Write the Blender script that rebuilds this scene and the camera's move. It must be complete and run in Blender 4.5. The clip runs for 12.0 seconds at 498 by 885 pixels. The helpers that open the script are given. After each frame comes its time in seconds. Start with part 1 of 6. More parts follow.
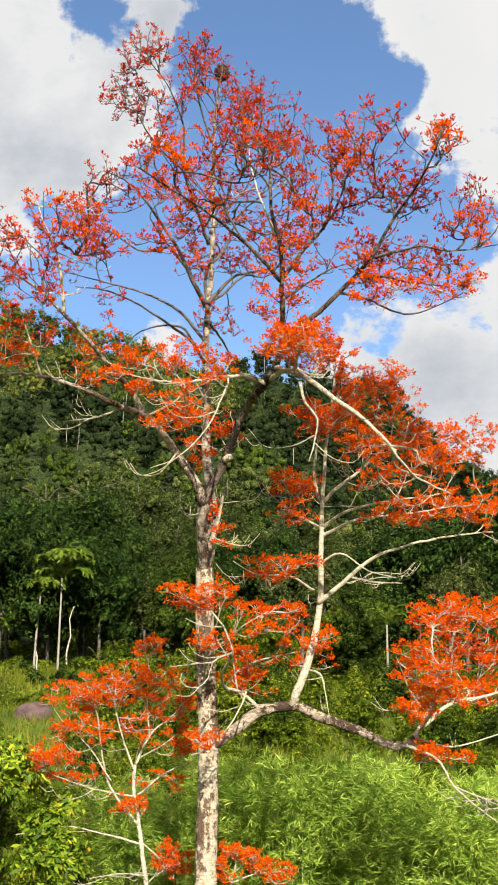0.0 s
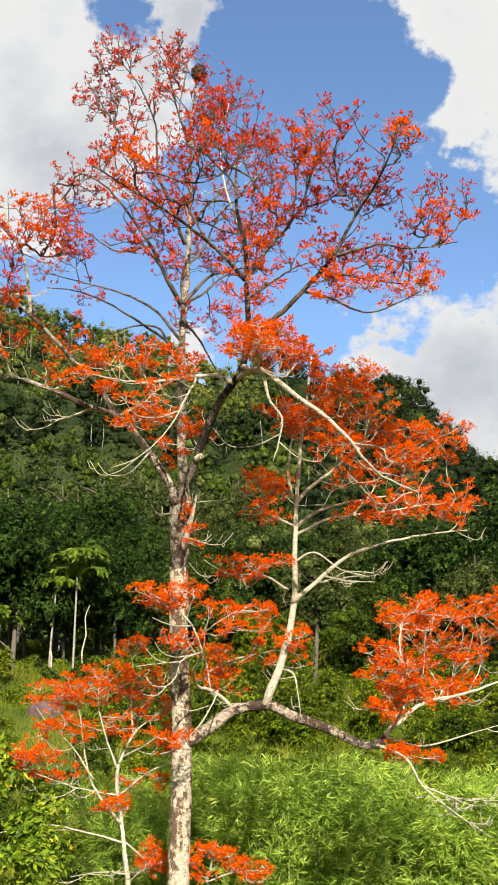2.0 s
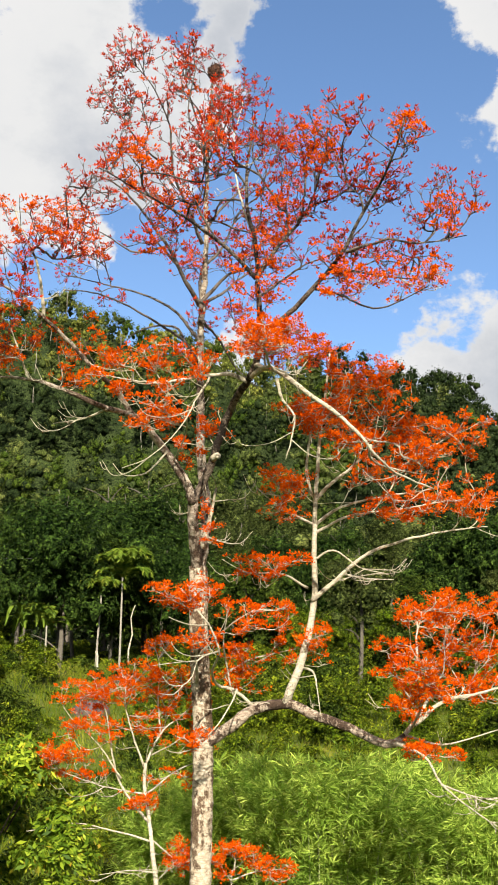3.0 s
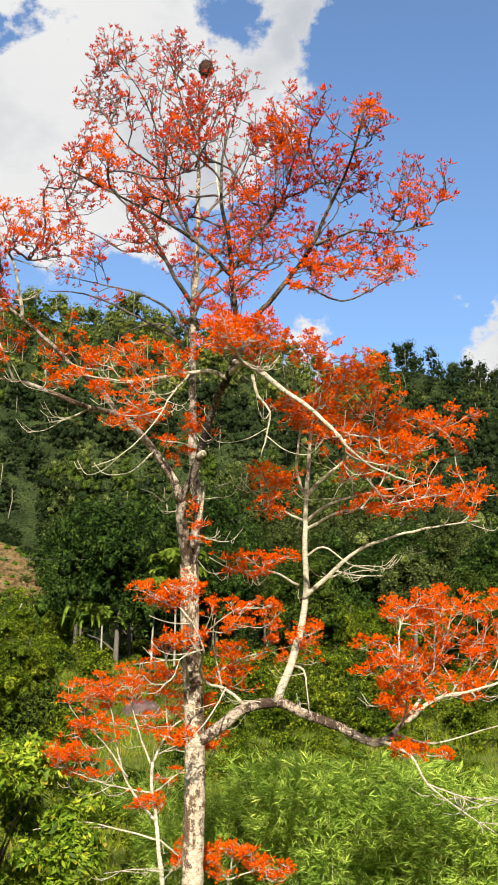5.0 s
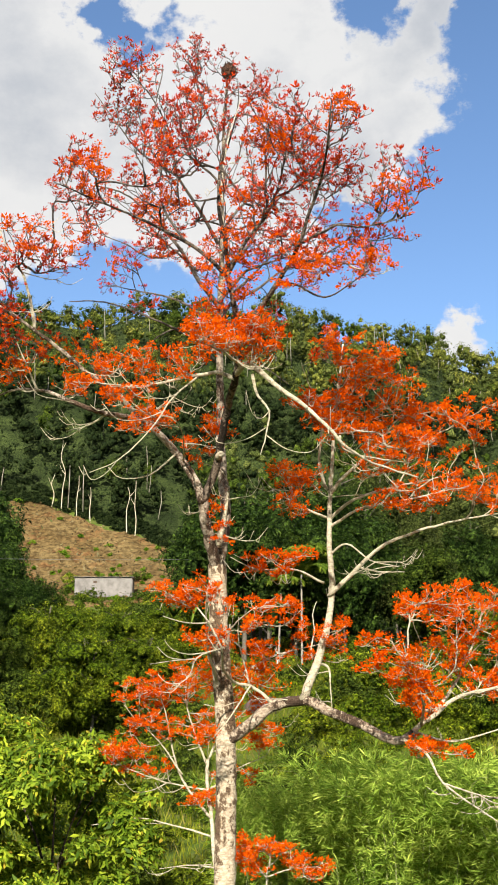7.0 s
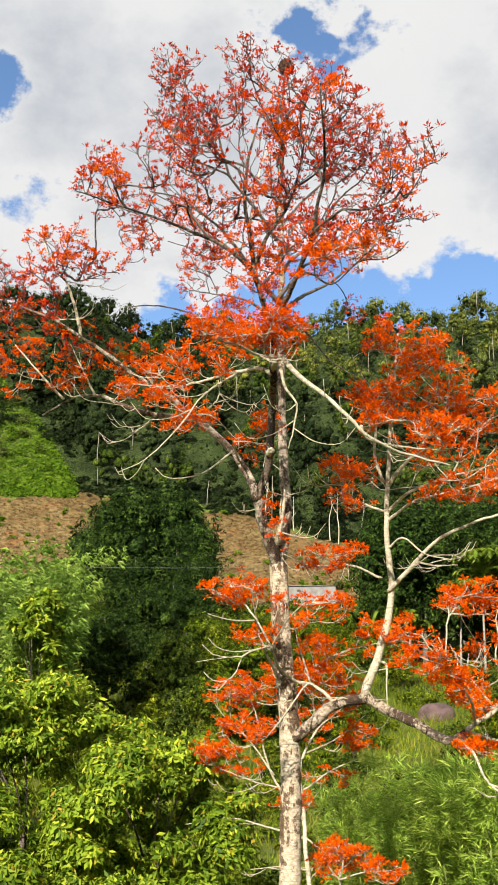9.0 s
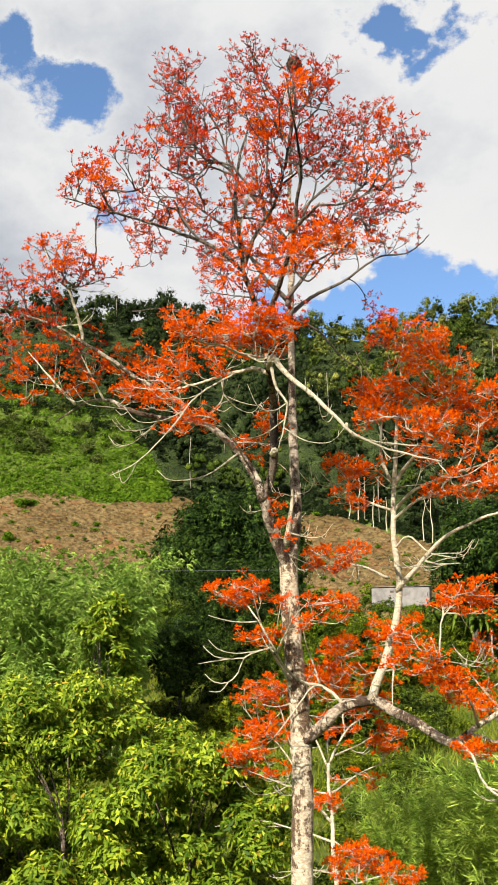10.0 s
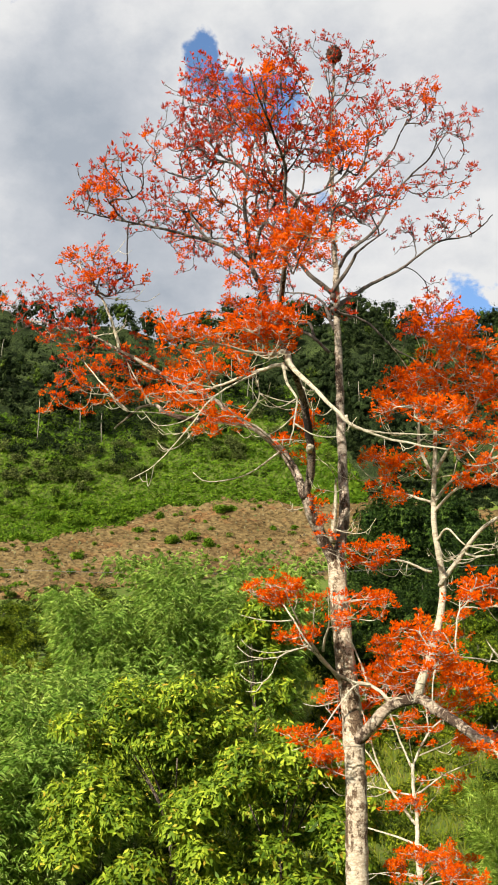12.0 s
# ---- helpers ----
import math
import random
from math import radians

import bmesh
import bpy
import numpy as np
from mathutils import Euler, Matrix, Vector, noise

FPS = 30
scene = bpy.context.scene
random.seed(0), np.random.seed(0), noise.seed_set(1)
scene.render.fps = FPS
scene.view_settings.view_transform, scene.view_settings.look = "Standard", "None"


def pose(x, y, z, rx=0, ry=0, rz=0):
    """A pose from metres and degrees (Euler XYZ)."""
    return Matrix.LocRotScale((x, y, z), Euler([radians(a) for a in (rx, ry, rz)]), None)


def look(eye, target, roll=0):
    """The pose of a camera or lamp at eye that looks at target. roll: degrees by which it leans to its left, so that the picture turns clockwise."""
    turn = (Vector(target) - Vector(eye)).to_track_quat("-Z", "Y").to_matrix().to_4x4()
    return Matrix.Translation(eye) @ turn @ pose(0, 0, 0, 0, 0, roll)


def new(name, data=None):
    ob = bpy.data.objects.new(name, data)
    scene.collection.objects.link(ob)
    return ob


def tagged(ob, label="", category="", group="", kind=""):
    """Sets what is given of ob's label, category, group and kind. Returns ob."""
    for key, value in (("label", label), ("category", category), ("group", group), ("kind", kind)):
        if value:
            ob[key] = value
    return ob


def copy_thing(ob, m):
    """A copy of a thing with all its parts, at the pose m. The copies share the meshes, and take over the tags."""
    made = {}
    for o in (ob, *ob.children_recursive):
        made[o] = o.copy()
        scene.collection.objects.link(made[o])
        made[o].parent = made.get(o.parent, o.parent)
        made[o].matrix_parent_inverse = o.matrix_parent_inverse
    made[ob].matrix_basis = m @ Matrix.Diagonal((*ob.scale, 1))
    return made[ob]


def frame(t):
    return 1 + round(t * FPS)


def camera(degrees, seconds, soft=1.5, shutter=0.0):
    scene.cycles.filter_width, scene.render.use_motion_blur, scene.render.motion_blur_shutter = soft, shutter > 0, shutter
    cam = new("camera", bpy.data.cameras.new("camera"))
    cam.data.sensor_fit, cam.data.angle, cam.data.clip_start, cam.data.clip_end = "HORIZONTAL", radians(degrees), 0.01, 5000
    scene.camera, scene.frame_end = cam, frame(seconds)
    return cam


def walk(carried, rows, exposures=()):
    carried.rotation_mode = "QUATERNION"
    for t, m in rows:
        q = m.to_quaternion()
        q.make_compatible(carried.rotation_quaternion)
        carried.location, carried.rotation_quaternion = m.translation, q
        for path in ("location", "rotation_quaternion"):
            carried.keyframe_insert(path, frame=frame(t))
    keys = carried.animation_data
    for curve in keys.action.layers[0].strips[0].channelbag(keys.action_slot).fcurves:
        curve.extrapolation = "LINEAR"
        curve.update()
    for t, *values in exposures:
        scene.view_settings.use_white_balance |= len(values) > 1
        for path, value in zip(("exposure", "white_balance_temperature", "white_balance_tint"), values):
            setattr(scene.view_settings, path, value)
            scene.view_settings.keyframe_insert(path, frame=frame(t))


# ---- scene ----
cam = camera(25.0, 12.0, soft=1.8)
ROWS = [
    (0, 0.001, -0.013, 1.595, 104.65, -0.518, -0.191),
    (0.5, 0.069, -0.008, 1.607, 104.618, -0.439, -0.038),
    (1, 0.255, -0.018, 1.602, 104.627, -0.473, 0.225),
    (1.5, 0.545, -0.01, 1.609, 104.609, -0.528, 0.534),
    (2, 0.867, -0.014, 1.61, 104.569, -0.55, 1.239),
    (2.5, 1.146, 0.007, 1.614, 104.525, -0.467, 2.591),
    (3, 1.4, 0.032, 1.614, 104.492, -0.447, 3.957),
    (5, 2.706, 0.287, 1.62, 104.419, -0.379, 7.754),
    (5.5, 3.195, 0.376, 1.639, 104.354, -0.431, 8.952),
    (6, 3.713, 0.452, 1.644, 104.301, -0.425, 10.716),
    (6.5, 4.244, 0.502, 1.643, 104.234, -0.347, 13.119),
    (7, 4.766, 0.632, 1.656, 104.203, -0.237, 15.828),
    (7.5, 5.281, 0.781, 1.643, 104.181, -0.153, 18.932),
    (9.5, 7.624, 2.073, 1.502, 104.639, -0.709, 29.275),
    (10, 8.226, 2.457, 1.531, 104.617, -0.606, 31.895),
    (10.5, 8.792, 2.827, 1.555, 104.567, -0.49, 34.511),
    (11, 9.281, 3.18, 1.555, 104.543, -0.389, 37.223),
    (11.5, 9.744, 3.642, 1.555, 104.589, -0.372, 40.014),
    (12, 10.202, 4.089, 1.533, 104.594, -0.397, 42.667),
]
walk(cam, [(t, pose(x, y, z, rx, ry, rz)) for t, x, y, z, rx, ry, rz in ROWS])

import itertools


# ---------------------------------------------------------------- sky and sun
SUN_ELEV, SUN_ROT = radians(29), radians(173)      # clockwise from +y
world = bpy.data.worlds.new("sky")
scene.world = world
world.use_nodes = True
wt = world.node_tree
wt.nodes.clear()


def math_node(tree, operation, a, b=None, clamp=False):
    n = tree.nodes.new("ShaderNodeMath")
    n.operation, n.use_clamp = operation, clamp
    for slot, value in ((0, a), (1, b)):
        if value is None:
            continue
        if isinstance(value, (int, float)):
            n.inputs[slot].default_value = value
        else:
            tree.links.new(value, n.inputs[slot])
    return n.outputs[0]


def ramp(tree, fac, stops, mode="LINEAR"):
    n = tree.nodes.new("ShaderNodeValToRGB")
    n.color_ramp.interpolation = mode
    els = n.color_ramp.elements
    while len(els) < len(stops):
        els.new(0.5)
    for e, (p, c) in zip(els, stops):
        e.position = p
        e.color = (*c, 1) if len(c) == 3 else c
    tree.links.new(fac, n.inputs[0])
    return n.outputs[0]


def heading(az, el):
    a, e = radians(az), radians(el)
    return (-math.sin(a) * math.cos(e), math.cos(a) * math.cos(e), math.sin(e))


def build_sky():
    link = wt.links.new
    sky = wt.nodes.new("ShaderNodeTexSky")
    sky.sky_type, sky.sun_disc = "NISHITA", False
    sky.sun_elevation, sky.sun_rotation = SUN_ELEV, SUN_ROT
    sky.air_density, sky.dust_density, sky.ozone_density = 1.0, 0.0, 4.0
    blue = wt.nodes.new("ShaderNodeBackground")
    blue.inputs[1].default_value = SKY_STRENGTH
    link(sky.outputs[0], blue.inputs[0])
    co = wt.nodes.new("ShaderNodeTexCoord")
    way = co.outputs["Generated"]

    def bent(vector, scale, amount):
        """The direction pushed about by noise, so that the banks get billowing outlines."""
        n = wt.nodes.new("ShaderNodeTexNoise")
        n.inputs["Scale"].default_value, n.inputs["Detail"].default_value, n.inputs["Roughness"].default_value = scale, 5, 0.6
        link(way, n.inputs["Vector"])
        push = wt.nodes.new("ShaderNodeVectorMath")
        push.operation = "MULTIPLY_ADD"
        link(n.outputs["Color"], push.inputs[0])
        push.inputs[1].default_value = (amount,) * 3
        link(vector, push.inputs[2])
        back = wt.nodes.new("ShaderNodeVectorMath")
        back.operation = "SUBTRACT"
        link(push.outputs[0], back.inputs[0])
        back.inputs[1].default_value = (amount * 0.5,) * 3
        return back.outputs[0]

    shape = bent(bent(way, 7, 0.13), 26, 0.05)

    def fbm(scale, detail, rough, offset):
        m = wt.nodes.new("ShaderNodeMapping")
        m.inputs["Location"].default_value = offset
        m.inputs["Scale"].default_value = (1, 1, 1.5)
        link(way, m.inputs[0])
        n = wt.nodes.new("ShaderNodeTexNoise")
        n.inputs["Scale"].default_value, n.inputs["Detail"].default_value, n.inputs["Roughness"].default_value = scale, detail, rough
        link(m.outputs[0], n.inputs["Vector"])
        return n.outputs[0]
    field = math_node(wt, "MULTIPLY", math_node(wt, "SUBTRACT", fbm(16, 12, 0.66, (3.1, 0.4, 0.2)), 0.5), 3.0)
    field = math_node(wt, "ADD", math_node(wt, "MULTIPLY", field, 1.0), 0.35)
    # banks of cumulus and the clear gaps between them: heading, height, width, weight
    for az, el, wide, weight in CLOUDS + GAPS:
        d = wt.nodes.new("ShaderNodeVectorMath")
        d.operation = "DISTANCE"
        d.inputs[1].default_value = heading(az, el)
        link(shape, d.inputs[0])
        q = math_node(wt, "DIVIDE", d.outputs["Value"], radians(wide))
        g = math_node(wt, "POWER", 2.718, math_node(wt, "MULTIPLY", math_node(wt, "MULTIPLY", q, q), -1.0))
        field = math_node(wt, "ADD", field, math_node(wt, "MULTIPLY", g, weight))
    mask = wt.nodes.new("ShaderNodeMapRange")
    mask.interpolation_type = "SMOOTHSTEP"
    mask.inputs["From Min"].default_value, mask.inputs["From Max"].default_value = -0.1, 0.42
    link(field, mask.inputs["Value"])
    shade = math_node(wt, "ADD", math_node(wt, "MULTIPLY", field, 0.10), fbm(3.2, 4, 0.5, (5.2, 1.4, 2.2)))
    # broad grey undersides: heading, height, width, weight
    for az, el, wide, weight in UNDERSIDES:
        d = wt.nodes.new("ShaderNodeVectorMath")
        d.operation = "DISTANCE"
        d.inputs[1].default_value = heading(az, el)
        link(shape, d.inputs[0])
        q = math_node(wt, "DIVIDE", d.outputs["Value"], radians(wide))
        g = math_node(wt, "POWER", 2.718, math_node(wt, "MULTIPLY", math_node(wt, "MULTIPLY", q, q), -1.0))
        shade = math_node(wt, "ADD", shade, math_node(wt, "MULTIPLY", g, weight))
    tone = ramp(wt, shade, [(0.46, (1.0, 0.99, 0.98)), (0.62, (0.95, 0.95, 0.95)), (0.78, (0.68, 0.71, 0.76)), (0.94, (0.48, 0.53, 0.60))])
    white = wt.nodes.new("ShaderNodeBackground")
    white.inputs[1].default_value = CLOUD_STRENGTH
    link(tone, white.inputs[0])
    mix = wt.nodes.new("ShaderNodeMixShader")
    link(mask.outputs[0], mix.inputs[0])
    link(blue.outputs[0], mix.inputs[1])
    link(white.outputs[0], mix.inputs[2])
    out = wt.nodes.new("ShaderNodeOutputWorld")
    link(mix.outputs[0], out.inputs[0])


SKY_STRENGTH, CLOUD_STRENGTH = 0.076, 0.345
scene.view_settings.exposure = 1.35
CLOUDS = [
    (28.8, 32.2, 10, 0.83), (13.1, 29.3, 4, 0.67), (55.1, 23.3, 10, 0.79), (7.9, 31.2, 2.6, 0.91), (-10.2, 34.8, 4, 1.14), (4.9, 19.8, 1.7, 1.22),
    (-9.6, 16.9, 4, 1.03), (25.9, 25.0, 1.7, 1.1), (19.7, 25.6, 2.6, 0.72), (35.5, 23.7, 4, 0.5), (42.7, 34.3, 1.7, 0.85), (50.8, 34.8, 4, 0.64),
    (13.4, 34.7, 1.7, 0.56), (5.4, 34.9, 1.7, 0.92), (-4.1, 19.8, 1.7, 0.94), (42.9, 21.9, 4, 0.47), (-10.0, 29.4, 1.7, 0.78), (10.1, 27.3, 1.7, 0.92),
    (13.5, 25.4, 1.7, 0.92), (29.6, 23.9, 1.7, 0.66),
]
GAPS = [
    (0.1, 25.9, 6.5, -1.59), (12.2, 21.4, 4, -1.22), (42.6, 31.0, 1.7, -1.35), (21.9, 35.0, 1.7, -1.78), (-2.4, 34.6, 4, -1.15), (25.7, 21.2, 4, -1.72),
    (-9.9, 25.6, 2.6, -1.29), (24.5, 35.1, 1.7, -1.34), (7.6, 25.6, 2.6, -0.85), (10.7, 34.9, 1.7, -0.73), (0.6, 20.0, 2.6, -0.9), (17.4, 21.6, 2.6, -0.92),
    (33.1, 21.7, 1.7, -0.85), (-7.6, 31.4, 1.7, -0.94), (45.6, 33.3, 1.7, -1.15), (-4.9, 21.9, 1.7, -1.07), (2.8, 35.1, 1.7, -0.97), (8.1, 34.9, 1.7, -0.73),
    (39.6, 25.4, 1.7, -0.6), (7.4, 21.7, 1.7, -0.69), (-5.0, 29.6, 2.6, -0.55), (11.0, 25.3, 1.7, -1.15), (30.7, 21.5, 1.7, -1.0), (22.2, 21.8, 1.7, -0.72),
]
UNDERSIDES = [(52.5, 30, 5.5, 0.24), (48, 22, 4, 0.16), (11.5, 27, 3.0, 0.16), (-10.5, 31, 3.5, 0.18), (40, 35, 4, 0.16), (12, 36, 3, 0.1), (23, 36, 3, 0.10), (31, 23, 4, 0.14)]
build_sky()
sun = new("sun", bpy.data.lights.new("sun", "SUN"))
sun.data.energy, sun.data.angle, sun.data.color = 5.0, radians(0.55), (1.0, 0.925, 0.79)
sun.matrix_world = look(Vector((math.sin(SUN_ROT) * math.cos(SUN_ELEV), math.cos(SUN_ROT) * math.cos(SUN_ELEV), math.sin(SUN_ELEV))) * 60, (0, 0, 0))


# ---------------------------------------------------------------- materials
def material(name, build):
    m = bpy.data.materials.new(name)
    m.use_nodes = True
    t = m.node_tree
    t.nodes.clear()
    out = t.nodes.new("ShaderNodeOutputMaterial")
    build(t, out)
    return m


def noise_of(t, scale, detail=4, rough=0.55, coord="Object", stretch=(1, 1, 1)):
    co = t.nodes.new("ShaderNodeTexCoord")
    mp = t.nodes.new("ShaderNodeMapping")
    mp.inputs["Scale"].default_value = stretch
    t.links.new(co.outputs[coord], mp.inputs[0])
    n = t.nodes.new("ShaderNodeTexNoise")
    n.inputs["Scale"].default_value, n.inputs["Detail"].default_value, n.inputs["Roughness"].default_value = scale, detail, rough
    t.links.new(mp.outputs[0], n.inputs["Vector"])
    return n.outputs[0]


def mix_rgb(t, fac, a, b, mode="MIX"):
    n = t.nodes.new("ShaderNodeMix")
    n.data_type, n.blend_type = "RGBA", mode
    for slot, value in ((0, fac), (6, a), (7, b)):
        if isinstance(value, (int, float)):
            n.inputs[slot].default_value = value
        elif isinstance(value, tuple):
            n.inputs[slot].default_value = (*value, 1)
        else:
            t.links.new(value, n.inputs[slot])
    return n.outputs[2]


def surface(t, out, colour, rough=0.8, bump=None, depth=0.01, strength=0.6, gloss=0.3):
    p = t.nodes.new("ShaderNodeBsdfPrincipled")
    if isinstance(colour, tuple):
        p.inputs["Base Color"].default_value = (*colour, 1)
    else:
        t.links.new(colour, p.inputs["Base Color"])
    p.inputs["Roughness"].default_value = rough
    p.inputs["Specular IOR Level"].default_value = gloss
    if bump is not None:
        b = t.nodes.new("ShaderNodeBump")
        b.inputs["Strength"].default_value, b.inputs["Distance"].default_value = strength, depth
        t.links.new(bump, b.inputs["Height"])
        t.links.new(b.outputs[0], p.inputs["Normal"])
    t.links.new(p.outputs[0], out.inputs[0])
    return p


def leaf_material(name, stops, through_leaf=0.35, patch=0.15, rough=0.55, gloss=0.10, patch_dark=(0.6, 0.7, 0.6), speckle=0.0):
    """Leaves or petals: each piece has its own shade, with slow patches over the plant; light passes through them."""
    def build(t, out):
        g = t.nodes.new("ShaderNodeNewGeometry")
        c = ramp(t, g.outputs["Random Per Island"], stops)
        big = noise_of(t, patch, 3)
        c = mix_rgb(t, ramp(t, big, [(0.40, (0, 0, 0)), (0.60, (1, 1, 1))]), mix_rgb(t, 1.0, c, patch_dark, "MULTIPLY"), c)
        p = t.nodes.new("ShaderNodeBsdfPrincipled")
        p.inputs["Roughness"].default_value = rough
        p.inputs["Specular IOR Level"].default_value = gloss
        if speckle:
            # dense canopy: leaf mottling whose dark part paints the shaded gaps, and a rough relief
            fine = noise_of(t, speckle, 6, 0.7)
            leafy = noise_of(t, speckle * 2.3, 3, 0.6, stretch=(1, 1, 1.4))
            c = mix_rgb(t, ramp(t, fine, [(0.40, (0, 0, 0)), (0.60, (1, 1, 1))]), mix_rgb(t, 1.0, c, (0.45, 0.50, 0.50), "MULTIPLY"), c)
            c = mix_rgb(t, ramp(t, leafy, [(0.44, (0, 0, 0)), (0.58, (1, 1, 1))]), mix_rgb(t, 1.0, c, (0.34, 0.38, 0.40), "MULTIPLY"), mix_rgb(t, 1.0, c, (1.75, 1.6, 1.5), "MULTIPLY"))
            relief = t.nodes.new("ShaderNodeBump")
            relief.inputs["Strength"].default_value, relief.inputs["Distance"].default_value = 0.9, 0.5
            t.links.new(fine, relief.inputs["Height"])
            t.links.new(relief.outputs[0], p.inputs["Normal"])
        t.links.new(c, p.inputs["Base Color"])
        tr = t.nodes.new("ShaderNodeBsdfTranslucent")
        t.links.new(c, tr.inputs["Color"])
        m = t.nodes.new("ShaderNodeMixShader")
        m.inputs[0].default_value = through_leaf
        t.links.new(p.outputs[0], m.inputs[1])
        t.links.new(tr.outputs[0], m.inputs[2])
        t.links.new(m.outputs[0], out.inputs[0])
    return material(name, build)


def bark_material(name, pale, mid, dark, dark_share=0.45, scale=3.0):
    """Bark in three tones: pale lichen crust, the brown skin that shows in ragged patches, fine rings and pocks."""
    def build(t, out):
        fine = noise_of(t, 48, 6, 0.7, stretch=(0.8, 0.8, 1.4))
        broad = noise_of(t, 1.5, 3, 0.5, stretch=(1.3, 1.3, 0.5))
        blotch = noise_of(t, scale * 1.1, 10, 0.78, stretch=(1, 1, 0.62))
        spots = noise_of(t, 22, 7, 0.75, stretch=(0.8, 0.8, 1.3))
        rings = noise_of(t, 13, 6, 0.7, stretch=(0.35, 0.35, 2.2))
        c = mix_rgb(t, ramp(t, spots, [(0.38, (0, 0, 0)), (0.60, (1, 1, 1))]), mid, pale)
        c = mix_rgb(t, ramp(t, rings, [(0.52, (0, 0, 0)), (0.60, (0.7, 0.7, 0.7))]), c, mix_rgb(t, 0.35, mid, dark))
        rust = mix_rgb(t, ramp(t, fine, [(0.42, (0, 0, 0)), (0.62, (1, 1, 1))]), mix_rgb(t, 1.0, dark, (0.45, 0.42, 0.40), "MULTIPLY"), mix_rgb(t, 0.3, dark, mid))
        edge = math_node(t, "ADD", blotch, math_node(t, "MULTIPLY", math_node(t, "SUBTRACT", broad, 0.5), 0.55))
        c = mix_rgb(t, ramp(t, edge, [(dark_share - 0.035, (1, 1, 1)), (dark_share + 0.015, (0, 0, 0))]), c, rust)
        c = mix_rgb(t, ramp(t, fine, [(0.58, (0, 0, 0)), (0.66, (0.75, 0.75, 0.75))]), c, dark)
        relief = math_node(t, "ADD", math_node(t, "ADD", fine, blotch), rings)
        surface(t, out, c, 0.88, relief, 0.025, 0.9, 0.2)
    return material(name, build)


PETAL = leaf_material("petal", [(0.0, (0.54, 0.058, 0.002)), (0.4, (0.66, 0.092, 0.002)), (0.8, (0.72, 0.122, 0.003)), (1.0, (0.76, 0.160, 0.004))], 0.44, 0.5, 1.0, 0.0, (0.95, 0.82, 0.8))
# crimson of the upper shoots: their look against bright sky, put into colour
BUD_BACKLIT = leaf_material("backlit_crimson_bud", [(0.0, (0.25, 0.015, 0.007)), (0.4, (0.39, 0.029, 0.009)), (0.8, (0.51, 0.045, 0.009)), (1.0, (0.60, 0.078, 0.010))], 0.30, 0.9, 0.9, 0.02, (0.85, 0.75, 0.85))
BARK = bark_material("pale_lichen_bark", (0.54, 0.475, 0.365), (0.30, 0.225, 0.145), (0.105, 0.062, 0.034), 0.475, 8.0)
BARK_LIMB = bark_material("brown_mottled_bark", (0.42, 0.37, 0.30), (0.22, 0.165, 0.115), (0.075, 0.046, 0.030), 0.49, 8.0)
BARK_KNEE = bark_material("dark_mottled_bark", (0.46, 0.39, 0.30), (0.19, 0.13, 0.088), (0.050, 0.030, 0.019), 0.505, 13.0)
BARK_DARK = bark_material("dark_brown_bark", (0.21, 0.165, 0.125), (0.058, 0.041, 0.030), (0.022, 0.016, 0.012), 0.52, 11.0)
BARK_PALE = bark_material("smooth_pale_bark", (0.50, 0.455, 0.345), (0.36, 0.31, 0.22), (0.13, 0.10, 0.065), 0.38, 9.0)
WOOD_PALE = bark_material("pale_forest_bark", (0.30, 0.28, 0.23), (0.20, 0.18, 0.14), (0.09, 0.08, 0.06), 0.42, 0.8)
WOOD_FAR = bark_material("grey_forest_bark", (0.13, 0.115, 0.09), (0.075, 0.065, 0.05), (0.035, 0.03, 0.022), 0.42, 0.8)
# darkest leaf: cloud shadow over the hill is put into its colour
LEAF_SHADED = leaf_material("shaded_forest_leaf", [(0, (0.015, 0.026, 0.009)), (0.5, (0.024, 0.039, 0.012)), (1, (0.036, 0.055, 0.016))], 0.10, 0.11, 0.7, 0.03, (0.7, 0.74, 0.78), 1.7)
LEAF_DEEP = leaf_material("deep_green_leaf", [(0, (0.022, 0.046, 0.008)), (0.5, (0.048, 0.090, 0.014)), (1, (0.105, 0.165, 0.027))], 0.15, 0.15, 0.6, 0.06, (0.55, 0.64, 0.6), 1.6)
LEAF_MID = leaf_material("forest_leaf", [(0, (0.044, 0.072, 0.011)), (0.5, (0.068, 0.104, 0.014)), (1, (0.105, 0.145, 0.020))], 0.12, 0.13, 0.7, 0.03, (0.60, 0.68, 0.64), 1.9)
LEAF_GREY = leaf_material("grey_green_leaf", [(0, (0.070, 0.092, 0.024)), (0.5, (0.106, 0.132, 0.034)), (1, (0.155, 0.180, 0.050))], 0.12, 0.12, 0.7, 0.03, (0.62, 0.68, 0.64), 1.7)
LEAF_YELLOW = leaf_material("yellow_green_leaf", [(0, (0.055, 0.105, 0.009)), (0.5, (0.165, 0.245, 0.015)), (0.93, (0.420, 0.480, 0.036)), (1, (0.42, 0.26, 0.03))], 0.36, 0.7, patch_dark=(0.5, 0.58, 0.5))
# sunlight on the ridge is put into this paler leaf colour
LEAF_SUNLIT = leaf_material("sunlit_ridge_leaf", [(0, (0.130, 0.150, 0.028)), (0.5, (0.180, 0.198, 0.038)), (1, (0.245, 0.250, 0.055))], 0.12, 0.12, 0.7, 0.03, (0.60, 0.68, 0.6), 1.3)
LEAF_BAMBOO = leaf_material("bamboo_leaf", [(0, (0.150, 0.240, 0.028)), (0.5, (0.310, 0.430, 0.055)), (1, (0.570, 0.660, 0.130))], 0.42, 0.9, patch_dark=(0.62, 0.72, 0.6))
